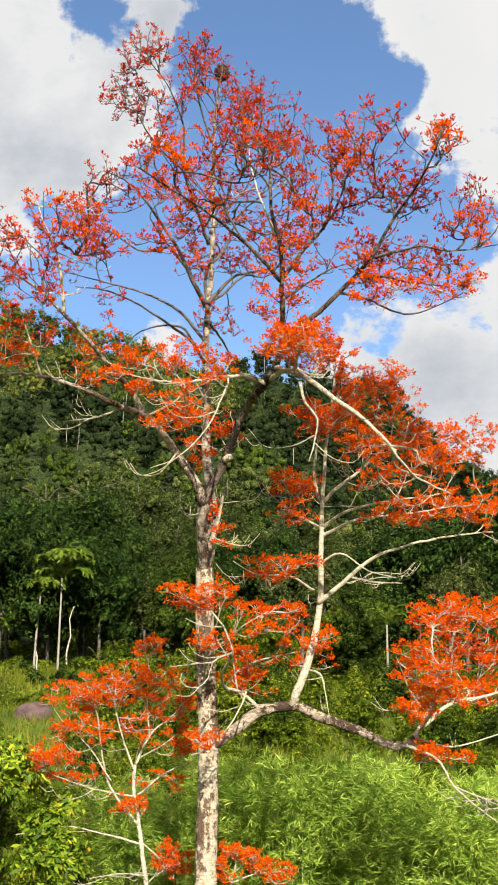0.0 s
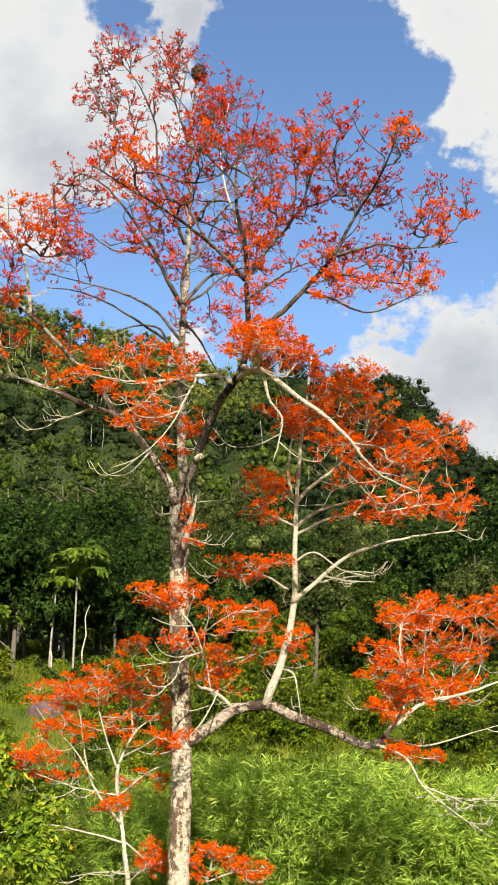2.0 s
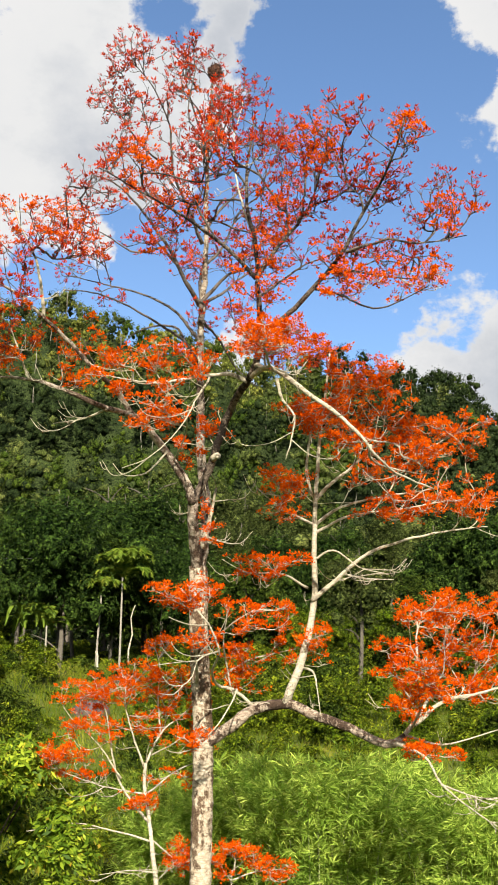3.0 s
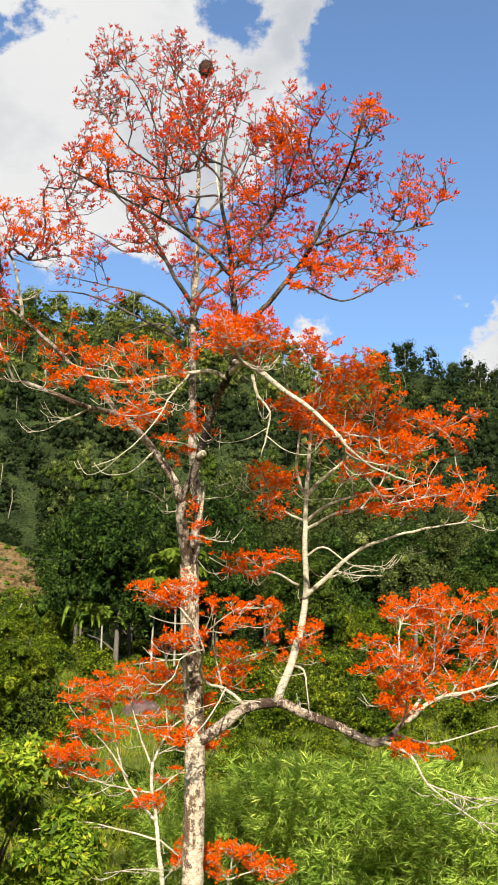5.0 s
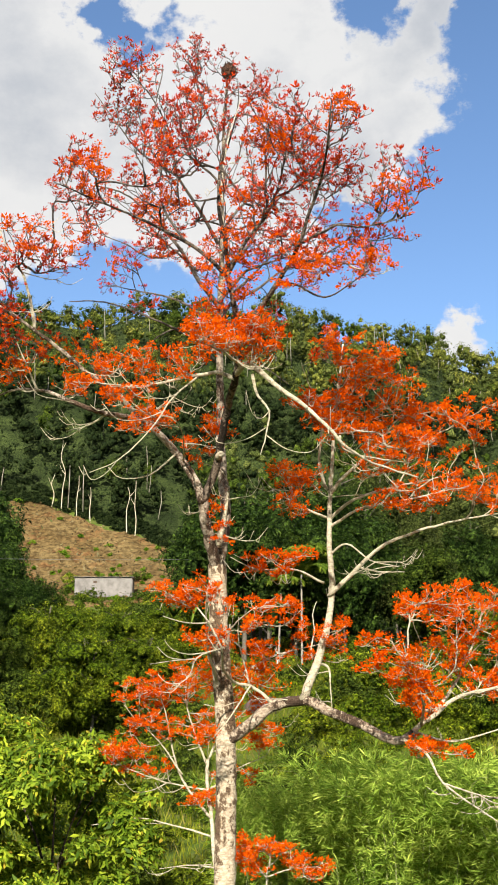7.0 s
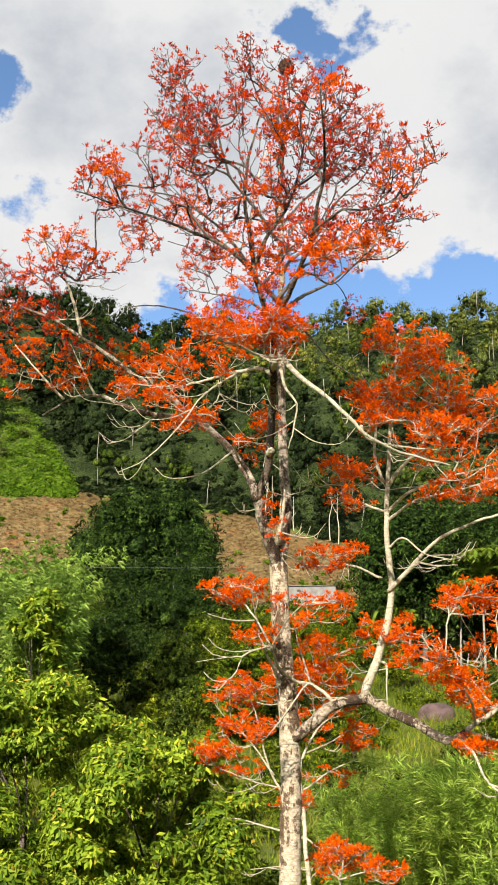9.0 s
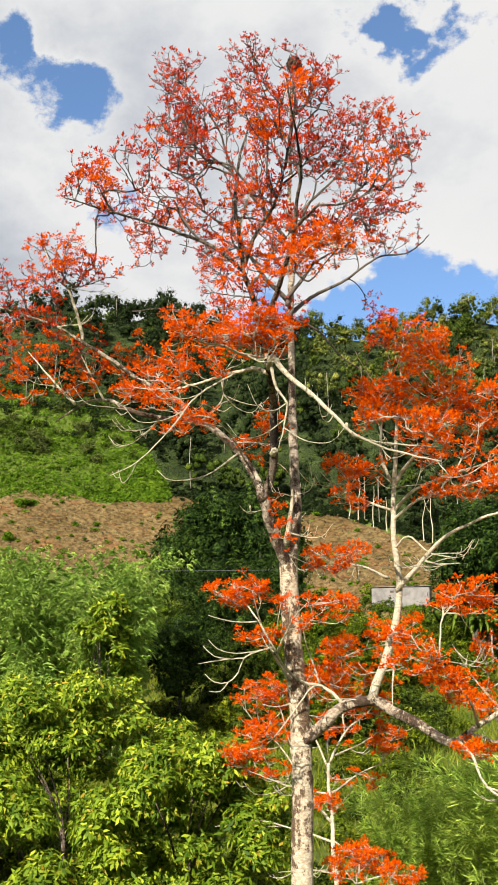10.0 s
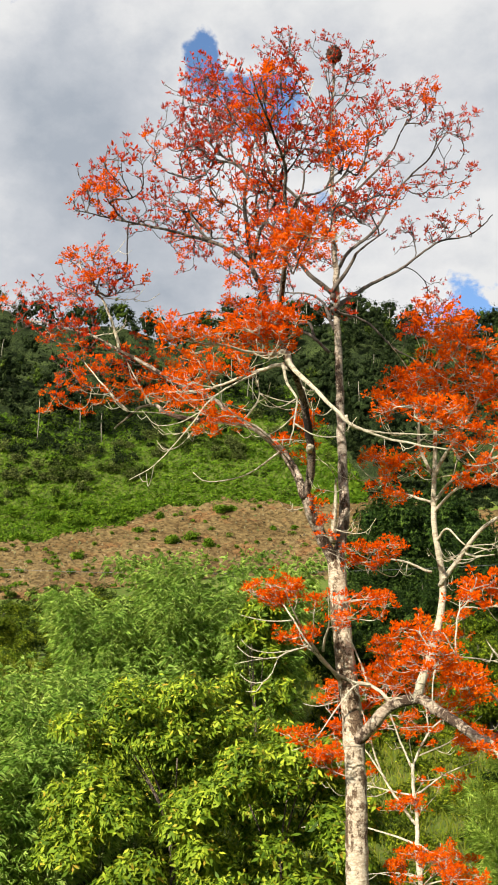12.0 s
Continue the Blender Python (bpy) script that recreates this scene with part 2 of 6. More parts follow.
LEAF_PLUME = leaf_material("green_bamboo_leaf", [(0, (0.210, 0.350, 0.050)), (0.5, (0.380, 0.540, 0.095)), (1, (0.600, 0.700, 0.170))], 0.48, 0.6, patch_dark=(0.6, 0.7, 0.62))
LEAF_LUSH = leaf_material("lush_herb_leaf", [(0, (0.051, 0.106, 0.005)), (0.5, (0.089, 0.162, 0.009)), (1, (0.153, 0.230, 0.017))], 0.3, 0.25, 0.6, 0.05, patch_dark=(0.6, 0.7, 0.5))
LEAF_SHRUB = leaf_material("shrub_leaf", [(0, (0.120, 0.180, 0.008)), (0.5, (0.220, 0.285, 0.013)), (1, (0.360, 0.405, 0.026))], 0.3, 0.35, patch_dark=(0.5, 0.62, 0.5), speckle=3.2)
GRASS = leaf_material("grass_blade", [(0, (0.078, 0.108, 0.006)), (0.5, (0.160, 0.190, 0.011)), (0.85, (0.230, 0.235, 0.020)), (1, (0.260, 0.200, 0.055))], 0.3, 0.16, patch_dark=(0.5, 0.6, 0.5))
PALM_LEAF = leaf_material("palm_leaf", [(0, (0.070, 0.120, 0.012)), (0.6, (0.145, 0.205, 0.020)), (1, (0.260, 0.290, 0.036))], 0.32, 0.6)
SKIN_BAMBOO = bark_material("bamboo_cane", (0.30, 0.33, 0.12), (0.20, 0.24, 0.08), (0.10, 0.10, 0.05), 0.35)


def ground_build(t, out):
    a = noise_of(t, 0.09, 6, 0.6)
    b = noise_of(t, 1.7, 6, 0.6)
    c = mix_rgb(t, ramp(t, a, [(0.38, (0, 0, 0)), (0.62, (1, 1, 1))]), (0.045, 0.075, 0.010), (0.085, 0.120, 0.018))
    c = mix_rgb(t, ramp(t, b, [(0.45, (0, 0, 0)), (0.75, (0.8, 0.8, 0.8))]), c, (0.11, 0.095, 0.035))
    surface(t, out, c, 0.95, b, 0.15, 0.7, 0.1)


def soil_build(t, out):
    a = noise_of(t, 0.10, 5, 0.6)
    b = noise_of(t, 0.75, 8, 0.72, stretch=(1, 1, 1.6))
    v = t.nodes.new("ShaderNodeTexVoronoi")
    v.inputs["Scale"].default_value = 0.9
    co = t.nodes.new("ShaderNodeTexCoord")
    t.links.new(co.outputs["Object"], v.inputs["Vector"])
    c = mix_rgb(t, ramp(t, a, [(0.35, (0, 0, 0)), (0.65, (1, 1, 1))]), (0.112, 0.074, 0.028), (0.170, 0.122, 0.052))
    red = noise_of(t, 0.16, 4, 0.6)
    c = mix_rgb(t, ramp(t, red, [(0.54, (0, 0, 0)), (0.64, (0.7, 0.7, 0.7))]), c, (0.185, 0.092, 0.036))
    c = mix_rgb(t, ramp(t, b, [(0.40, (0, 0, 0)), (0.58, (1, 1, 1))]), mix_rgb(t, 1.0, c, (0.35, 0.32, 0.28), "MULTIPLY"), c)
    surface(t, out, c, 0.95, math_node(t, "ADD", b, v.outputs["Distance"]), 0.35, 0.9, 0.1)


# forest floor: shade between the trees put into dark, speckled colours
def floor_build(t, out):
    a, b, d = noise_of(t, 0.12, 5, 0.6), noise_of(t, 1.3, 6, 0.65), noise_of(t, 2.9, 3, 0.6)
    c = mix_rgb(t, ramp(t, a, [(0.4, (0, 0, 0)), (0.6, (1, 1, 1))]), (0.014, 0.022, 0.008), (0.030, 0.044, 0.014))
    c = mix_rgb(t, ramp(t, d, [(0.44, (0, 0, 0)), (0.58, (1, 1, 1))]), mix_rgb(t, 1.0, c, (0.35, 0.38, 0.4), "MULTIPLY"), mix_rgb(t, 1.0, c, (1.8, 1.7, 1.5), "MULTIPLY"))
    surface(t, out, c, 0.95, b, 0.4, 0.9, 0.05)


FOREST_FLOOR = material("shaded_leafy_floor", floor_build)
GROUND = material("grassy_ground", ground_build)
SOIL = material("tilled_soil", soil_build)


# ---------------------------------------------------------------- mesh tools
def mesh_of(name, verts, faces):
    """A mesh from an array of places and an array of triangles or quads."""
    verts, faces = np.asarray(verts, np.float32), np.asarray(faces, np.int32)
    me = bpy.data.meshes.new(name)
    k = faces.shape[1]
    me.vertices.add(len(verts))
    me.vertices.foreach_set("co", verts.ravel())
    me.loops.add(faces.size)
    me.loops.foreach_set("vertex_index", faces.ravel())
    me.polygons.add(len(faces))
    me.polygons.foreach_set("loop_start", np.arange(0, faces.size, k, dtype=np.int32))
    me.update(calc_edges=True)
    me.validate()
    return me


def solid(name, verts, faces, mat, parent=None, label="", smooth=False, kind=""):
    me = mesh_of(name, verts, faces)
    me.materials.append(mat)
    if smooth:
        me.polygons.foreach_set("use_smooth", np.ones(len(me.polygons), bool))
    ob = new(name, me)
    if parent is not None:
        ob.parent = parent
    return tagged(ob, label, kind=kind)


def part(name, bm, mat, parent, label=""):
    me = bpy.data.meshes.new(name)
    bm.to_mesh(me)
    bm.free()
    me.materials.append(mat)
    ob = new(name, me)
    if parent is not None:
        ob.parent = parent
    return tagged(ob, label)


def thing(name, label, category, group="", place=(0, 0, 0)):
    ob = new(name)
    ob.location = place
    return tagged(ob, label, category, group)


def join(parts):
    verts, faces, n = [], [], 0
    for v, f in parts:
        verts.append(v)
        faces.append(np.asarray(f) + n)
        n += len(v)
    return np.concatenate(verts), np.concatenate(faces)


def curve_points(pts, step):
    """A smooth line through the given points, with about one place every step."""
    p = np.array(pts, float)
    p = np.vstack([2 * p[0] - p[1], p, 2 * p[-1] - p[-2]])
    out = []
    for i in range(1, len(p) - 2):
        n = max(2, int(np.linalg.norm(p[i + 1] - p[i]) / step))
        for s in np.arange(n) / n:
            a, b, c, d = p[i - 1], p[i], p[i + 1], p[i + 2]
            out.append(0.5 * (2 * b + (c - a) * s + (2 * a - 5 * b + 4 * c - d) * s * s + (3 * b - a - 3 * c + d) * s ** 3))
    out.append(p[-2])
    return np.array(out)


def tube(line, radii, sides=8, rng=None, rough=0.0):
    """A closed tapering tube along a line, as quads."""
    line, radii = np.asarray(line, float), np.asarray(radii, float)
    way = np.gradient(line, axis=0)
    way /= np.linalg.norm(way, axis=1, keepdims=True) + 1e-9
    side = np.cross(way, np.where(np.abs(way[:, 2:3]) > 0.9, [[1.0, 0, 0]], [[0, 0, 1.0]]))
    side /= np.linalg.norm(side, axis=1, keepdims=True) + 1e-9
    up = np.cross(side, way)
    a = np.arange(sides) * 2 * np.pi / sides
    r = np.repeat(radii[:, None], sides, 1)
    if rng is not None and rough:
        r = r * (1 + rough * rng.standard_normal(r.shape))
    v = line[:, None] + r[..., None] * (np.cos(a)[None, :, None] * side[:, None] + np.sin(a)[None, :, None] * up[:, None])
    n = len(line)
    i = np.arange(n - 1)[:, None] * sides
    j = np.arange(sides)[None]
    k = (j + 1) % sides
    f = np.stack([i + j, i + k, i + sides + k, i + sides + j], -1).reshape(-1, 4)
    verts = np.vstack([v.reshape(-1, 3), line[:1], line[-1:]])
    c = n * sides
    j = np.arange(sides)
    lo = np.stack([np.full(sides, c), (j + 1) % sides, j, np.full(sides, c)], 1)
    hi = np.stack([np.full(sides, c + 1), c - sides + j, c - sides + (j + 1) % sides, np.full(sides, c + 1)], 1)
    tri = np.vstack([lo, hi])
    tri[:, 3] = tri[:, 2]
    return verts, f, tri[:, :3]


def tube_object(name, line, radii, mat, parent, sides=8, rng=None, rough=0.0, label=""):
    v, f, tri = tube(line, radii, sides, rng, rough)
    tris = np.vstack([f[:, [0, 1, 2]], f[:, [0, 2, 3]], tri])
    return solid(name, v, tris, mat, parent, label, smooth=True)


def tubes(lines, sides=4):
    """Many thin tubes (line, radii) as one set of triangles."""
    out = []
    for line, radii in lines:
        v, f, tri = tube(line, radii, sides)
        out.append((v, np.vstack([f[:, [0, 1, 2]], f[:, [0, 2, 3]], tri])))
    return join(out)


def unit(v):
    return v / (np.linalg.norm(v, axis=-1, keepdims=True) + 1e-9)


def blades(base, way, length, width, rng, fold=0.25, droop=0.0):
    """Leaf blades: folded diamonds from base along way; two triangles either side of the midrib."""
    n = len(base)
    way = unit(way)
    side = unit(np.cross(way, rng.standard_normal((n, 3))))
    lift = np.cross(side, way)
    lift *= np.where(lift[:, 2:3] < 0, -1, 1)
    length, width = np.broadcast_to(length, n)[:, None], np.broadcast_to(width, n)[:, None]
    mid = base + way * length * 0.45
    tip = base + way * length - np.array([0, 0, 1.0]) * length * droop
    l = mid + side * width * 0.5 + lift * width * fold
    r = mid - side * width * 0.5 + lift * width * fold
    v = np.stack([base, l, tip, r], 1).reshape(-1, 3)
    i = np.arange(n)[:, None] * 4
    f = np.concatenate([i + [[0, 2, 1]], i + [[0, 3, 2]]], 1).reshape(-1, 3)
    return v, f


def sprays(base, normal, length, width, rng, tilt=0.45, hang=0.5):
    """Leaf sprays that lie like shingles on the crown: each faces outward and hangs a little."""
    n = len(base)
    nor = unit(normal + rng.standard_normal((n, 3)) * tilt)
    way = rng.standard_normal((n, 3)) - np.array([0, 0, hang])
    way = unit(way - nor * np.sum(way * nor, 1, keepdims=True))
    side = np.cross(nor, way)
    length, width = np.broadcast_to(length, n)[:, None], np.broadcast_to(width, n)[:, None]
    a, b = rng.uniform(0.3, 0.6, (n, 1)), rng.uniform(0.3, 0.6, (n, 1))
    l = base + way * length * a + side * width * 0.5 - nor * width * 0.12
    r = base + way * length * b - side * width * 0.5 - nor * width * 0.12
    tip = base + way * length - nor * length * 0.12
    v = np.stack([base, l, tip, r], 1).reshape(-1, 3)
    i = np.arange(n)[:, None] * 4
    f = np.concatenate([i + [[0, 2, 1]], i + [[0, 3, 2]]], 1).reshape(-1, 3)
    return v, f


def tufts(base, normal, length, rng, tilt=0.45, hang=0.5, slim=0.26):
    """Small sprays of three pointed leaves that fan out from one stalk."""
    n = len(base)
    nor = unit(normal + rng.standard_normal((n, 3)) * tilt)
    way = rng.standard_normal((n, 3)) - np.array([0, 0, hang])
    way = unit(way - nor * np.sum(way * nor, 1, keepdims=True))
    side = np.cross(nor, way)
    length = np.broadcast_to(length, n)[:, None]
    rows = [base]
    for turn in (-0.85, 0.0, 0.85):
        a = turn + rng.normal(0, 0.25, (n, 1))
        d, e = way * np.cos(a) + side * np.sin(a), side * np.cos(a) - way * np.sin(a)
        reach = length * rng.uniform(0.7, 1.1, (n, 1))
        rows.append(base + d * reach * 0.45 + e * length * slim * rng.choice([-1, 1], (n, 1)))
        rows.append(base + d * reach - nor * reach * 0.2)
    v = np.stack(rows, 1).reshape(-1, 3)
    i = np.arange(n)[:, None] * 7
    f = np.concatenate([i + [[0, 2, 1]], i + [[0, 4, 3]], i + [[0, 6, 5]]], 1).reshape(-1, 3)
    return v, f


# ---------------------------------------------------------------- ground
RADII = [0, 8, 12, 18, 30, 45, 70, 105, 150, 190, 209, 241, 262, 300, 390, 470, 700, 1500, 4000]
RISE = [0, -0.2, -1.9, -2.6, -2.4, -0.6, 5.0, 9.2, 14.5, 20.0, 24.0, 37.5, 49.0, 73.0, 125.0, 118.0, 100.0, 60.0, 30.0]
RIDGE_AZ = [-60, -25, -15, -12, -9.5, -8, -7, -3, 4, 8, 13, 20, 25, 29, 33, 36, 42, 46, 50, 55, 75, 110]
RIDGE_EL = [8.0, 9.0, 10.0, 10.8, 13.8, 15.8, 16.8, 18.1, 18.3, 19.4, 20.7, 21.0, 20.7, 20.3, 20.5, 21.5, 21.7, 20.3, 20.8, 21.5, 19.0, 9.0]
CX, CY = 4.0, 1.0


def height(x, y):
    """The lie of the land: a bank, a hollow with the trees, and a hill that closes the view."""
    x, y = np.asarray(x, float), np.asarray(y, float)
    dx, dy = x - CX, y - CY
    r = np.hypot(dx, dy)
    az = np.degrees(np.arctan2(-dx, dy))
    base = np.interp(r, RADII, RISE)
    top = np.interp(az, RIDGE_AZ, RIDGE_EL, left=6, right=6)
    k = np.tan(np.radians(top)) / np.tan(np.radians(18.0))
    far = np.clip((r - 240) / 130, 0, 1)
    z = base * (1 + far * (k - 1))
    behind = np.clip((np.abs(az - 15) - 70) / 60, 0, 1)
    z = z * (1 - behind) + behind * np.interp(r, [0, 10, 60, 300, 4000], [0, 0, -1, 8, 40])
    wob = np.sin(x * 0.13 + 1.3) * np.cos(y * 0.11 + 0.4) * 0.25 + np.sin(x * 0.041 + y * 0.05) * 0.8 * np.clip(r / 120, 0, 1) + np.sin(az * 0.9 + r * 0.02) * 2.2 * np.clip((r - 280) / 80, 0, 1)
    return z + wob * np.clip((r - 9) / 12, 0, 1)


def spot(az, r):
    """A place on the ground by heading and distance from the bank."""
    a = np.radians(az)
    x, y = CX - np.sin(a) * r, CY + np.cos(a) * r
    return np.stack([x, y, height(x, y)], -1)


FIELD_TOP = ([18.5, 20, 26, 34, 46, 48, 52, 62], [226, 242, 264, 273, 270, 258, 252, 250])
FIELD_FOOT = ([18, 30, 34, 42, 50, 62], [200, 200, 232, 228, 214, 214])


def wooded(az, r):
    """Where tall forest grows; the field, the meadow above it and the scrub below it stay open."""
    top = np.interp(az, *FIELD_TOP)
    return (r > 62) & ((az < 18) | (r > np.where(np.asarray(az) < 35.5, top + 2, np.interp(az, [35.5, 38.5, 46, 50, 60], [272, 318, 318, 296, 292]))))


def build_ground():
    az = np.concatenate([np.arange(-30, 75, 0.75), np.arange(75, 330, 5)])
    r = np.concatenate([np.arange(0.5, 30, 1.2), np.arange(30, 120, 3), np.arange(120, 480, 7), [520, 600, 750, 1000, 1500, 2500, 4000]])
    A, R = np.meshgrid(az, r)
    v = spot(A, R)
    v = v.reshape(-1, 3)
    n, m = len(r), len(az)
    i, j = np.meshgrid(np.arange(n - 1), np.arange(m), indexing="ij")
    k = (j + 1) % m
    f = np.stack([i * m + j, i * m + m + j, i * m + m + k, i * m + k], -1).reshape(-1, 4)
    v = np.vstack([v, [[CX, CY, 0.0]]])
    jj = np.arange(m)
    hub = np.stack([np.full(m, n * m), (jj + 1) % m, jj], 1)
    f = np.vstack([f[:, [0, 2, 1]], f[:, [0, 3, 2]], hub])
    ob = solid("ground", v, f, GROUND, None, "rough green grass and scrub covering the hollow and hill", smooth=True, kind="structure")
    # under the forest the grass gives way to leaf litter, darkened for tree shade
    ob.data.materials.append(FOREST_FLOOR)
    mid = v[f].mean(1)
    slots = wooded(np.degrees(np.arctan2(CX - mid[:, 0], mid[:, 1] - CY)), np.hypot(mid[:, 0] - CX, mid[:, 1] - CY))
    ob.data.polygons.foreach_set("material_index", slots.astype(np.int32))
    return ob


build_ground()


# ---------------------------------------------------------------- coral trees in blossom
class Plant:
    """Limbs of one tree and the clouds of places where its flowering shoots end."""

    def __init__(self, root):
        self.root, self.limbs, self.aims = root, [], []


def limb(plant, name, r0, r1, *pts):
    line = curve_points(pts, 0.09)
    s = np.linspace(0, 1, len(line))
    rng = np.random.default_rng(len(plant.limbs) + 11)
    wob = np.cumsum(rng.standard_normal((len(line), 3)), 0)
    wob -= np.linspace(0, 1, len(line))[:, None] * wob[-1]
    line = line + wob * 0.006 * min(1.0, r0 / 0.03) * (name != "trunk")
    radii = r0 + (r1 - r0) * s ** 0.8
    line[0] = pts[0]
    plant.limbs.append((name, line, radii))


def cloud(plant, n, x, y, z, rx, ry, rz):
    plant.aims.append((n, x, y, z, rx, ry, rz))


def grow(plant, rng, share=1.0, heads_below=99.0):
    """Forked twigs from the limbs to every flower head, each one leaving the wood at a narrow angle and turning up, then short shoots in each head."""
    heads, sprouts = [], []
    for n, x, y, z, rx, ry, rz in plant.aims:
        low = z < heads_below
        n = int(round(n * share * ((0.85 if x < -1.4 else 1.35) if low else 1.85)))
        m = max(2, n // (5 if low else 2))
        u = unit(rng.standard_normal((m, 3))) * rng.random((m, 1)) ** 0.4
        at = np.array([x, y, z]) + u * np.array([rx, ry, rz]) * 1.05
        for h in at:
            heads.append(h)
            k = max(1, int(round(n / m + rng.normal() * (1.3 if low else 0.9))))
            sprouts.append(rng.standard_normal((k, 3)) * ([0.085, 0.085, 0.035] if low else [0.045, 0.045, 0.035]) + [0, 0, 0.02])
    heads = np.array(heads)
    wood, lean = [], []
    for _, l, _ in plant.limbs:
        if len(l) > 2:
            cut = max(1, len(l) // 4)
            wood.append(l[cut:])
            lean.append(unit(np.gradient(l, axis=0))[cut:])
    wood, lean = np.concatenate(wood), np.concatenate(lean)
    near = np.array([np.min(np.sum((wood - e) ** 2, 1)) for e in heads])
    cap = len(wood) + len(heads) * 22
    nodes, mum, out = np.zeros((cap, 3)), np.full(cap, -1), np.zeros((cap, 3))
    nodes[:len(wood)], out[:len(wood)] = wood, lean
    n, load, paths, tips, ways, fans = len(wood), np.zeros(cap), [], [], [], []
    for q in np.argsort(near):
        e = heads[q]
        gap = e - nodes[:n]
        dist = np.sqrt(np.sum(gap ** 2, 1)) + 1e-6
        turn = np.sum(out[:n] * gap, 1) / dist
        b = int(np.argmin(dist * (1.9 - turn) - 0.3 * gap[:, 2]))
        far = dist[b]
        if far > 2.4 or far < 0.04:
            continue
        steps = min(20, max(3, int(far / 0.11)))
        start, way = nodes[b], gap[b] / far
        c1 = start + (out[b] * 0.65 + way * 0.45) * far * 0.36
        c2 = e - unit((way * 0.8 + np.array([0, 0, 0.6]) + rng.standard_normal(3) * 0.15)[None])[0] * far * 0.33
        s = np.linspace(0, 1, steps + 1)[:, None]
        line = start * (1 - s) ** 3 + 3 * c1 * s * (1 - s) ** 2 + 3 * c2 * s * s * (1 - s) + e * s ** 3
        line += rng.standard_normal((steps + 1, 3)) * 0.006 * np.sin(s * np.pi)
        ids = [b]
        for k, p in enumerate(line[1:]):
            nodes[n], mum[n] = p, ids[-1]
            out[n] = unit((p - line[k])[None])[0]
            ids.append(n)
            n += 1
        paths.append(ids)
        k = ids[-1]
        while k >= len(wood):
            load[k] += 1
            k = mum[k]
        root = line[-2] * 0.6 + e * 0.4
        for off in sprouts[q]:
            tip = e + off
            bend = (root + tip) / 2 + (line[-1] - line[-2]) * 0.15 - [0, 0, 0.012]
            fans.append((np.array([root, bend, tip]), np.array([0.0036, 0.0032, 0.0026])))
            tips.append(tip)
            ways.append(unit((tip - bend)[None])[0])
    lines = list(fans)
    for ids in paths:
        r = 0.0036 + 0.0019 * np.sqrt(load[ids])
        r[0] = r[1]
        lines.append((nodes[ids], np.minimum(r, 0.018)))
    return lines, np.array(tips), np.array(ways)


def blossom(tips, ways, rng, petals=22, size=0.038):
    """An open flower head on each shoot: a low dome of short broad petals."""
    n = len(tips)
    scale = np.repeat(rng.uniform(0.75, 1.3, n), petals)
    lean = unit(rng.standard_normal((n * petals, 3)) * [1, 1, 0.7] + np.repeat(ways, petals, 0) * 0.3 + [0, 0, 0.55])
    base = np.repeat(tips, petals, 0) + lean * (scale * rng.uniform(0.0, 0.060, n * petals))[:, None]
    fan = unit(lean + rng.standard_normal((n * petals, 3)) * 0.35)
    long = size * scale * rng.uniform(0.6, 1.15, n * petals)
    return blades(base, fan, long, long * rng.uniform(0.42, 0.75, n * petals), rng, 0.25, -0.05)


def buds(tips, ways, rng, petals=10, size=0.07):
    """Crimson buds coloured as if backlit by bright sky: a small upright claw of narrow sheaths at each shoot."""
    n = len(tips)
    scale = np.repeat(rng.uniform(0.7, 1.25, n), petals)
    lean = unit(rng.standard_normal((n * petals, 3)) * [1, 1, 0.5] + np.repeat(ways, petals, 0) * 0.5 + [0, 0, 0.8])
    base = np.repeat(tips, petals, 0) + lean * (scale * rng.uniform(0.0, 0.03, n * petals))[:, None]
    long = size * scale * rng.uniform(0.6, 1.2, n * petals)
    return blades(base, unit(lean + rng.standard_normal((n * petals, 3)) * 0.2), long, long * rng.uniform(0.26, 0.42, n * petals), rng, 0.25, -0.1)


def bare_twigs(plant, rng, count):
    """Leafless hooked twigs that hang from the pale limbs and curl up at their ends, each forked once or twice."""
    hosts = [l for n, l, r in plant.limbs if not n.startswith(("dark_", "leader", "trunk", "stem", "knee")) and len(l) > 8]
    for k in range(count):
        line = hosts[int(rng.integers(0, len(hosts)))]
        i = int(rng.integers(len(line) // 4, len(line) - 1))
        a, long = rng.uniform(0, 6.28), rng.uniform(0.35, 0.95)
        out = np.array([math.cos(a), math.sin(a), 0.0])
        sag = rng.uniform(-0.1, 0.45)
        pts = [line[i], line[i] + out * long * 0.35 - [0, 0, sag * long * 0.5], line[i] + out * long * 0.75 - [0, 0, sag * long * 0.55], line[i] + out * long + [0, 0, (0.25 - 0.5 * sag) * long]]
        main_line = curve_points(pts, 0.08)
        rows = [(main_line, np.linspace(0.009, 0.0035, len(main_line)))]
        for q in range(int(rng.integers(1, 4))):
            j = int(rng.integers(len(main_line) // 3, len(main_line) - 1))
            d = out * rng.uniform(0.1, 0.3) + rng.standard_normal(3) * [0.10, 0.10, 0.05]
            fork = curve_points([main_line[j], main_line[j] + d * 0.5 - [0, 0, 0.03], main_line[j] + d + [0, 0, rng.uniform(0.03, 0.16)]], 0.06)
            rows.append((fork, np.linspace(0.006, 0.003, len(fork))))
        v, f = tubes(rows, 5)
        solid("bare_twig", v, f, BARK_PALE, plant.root)


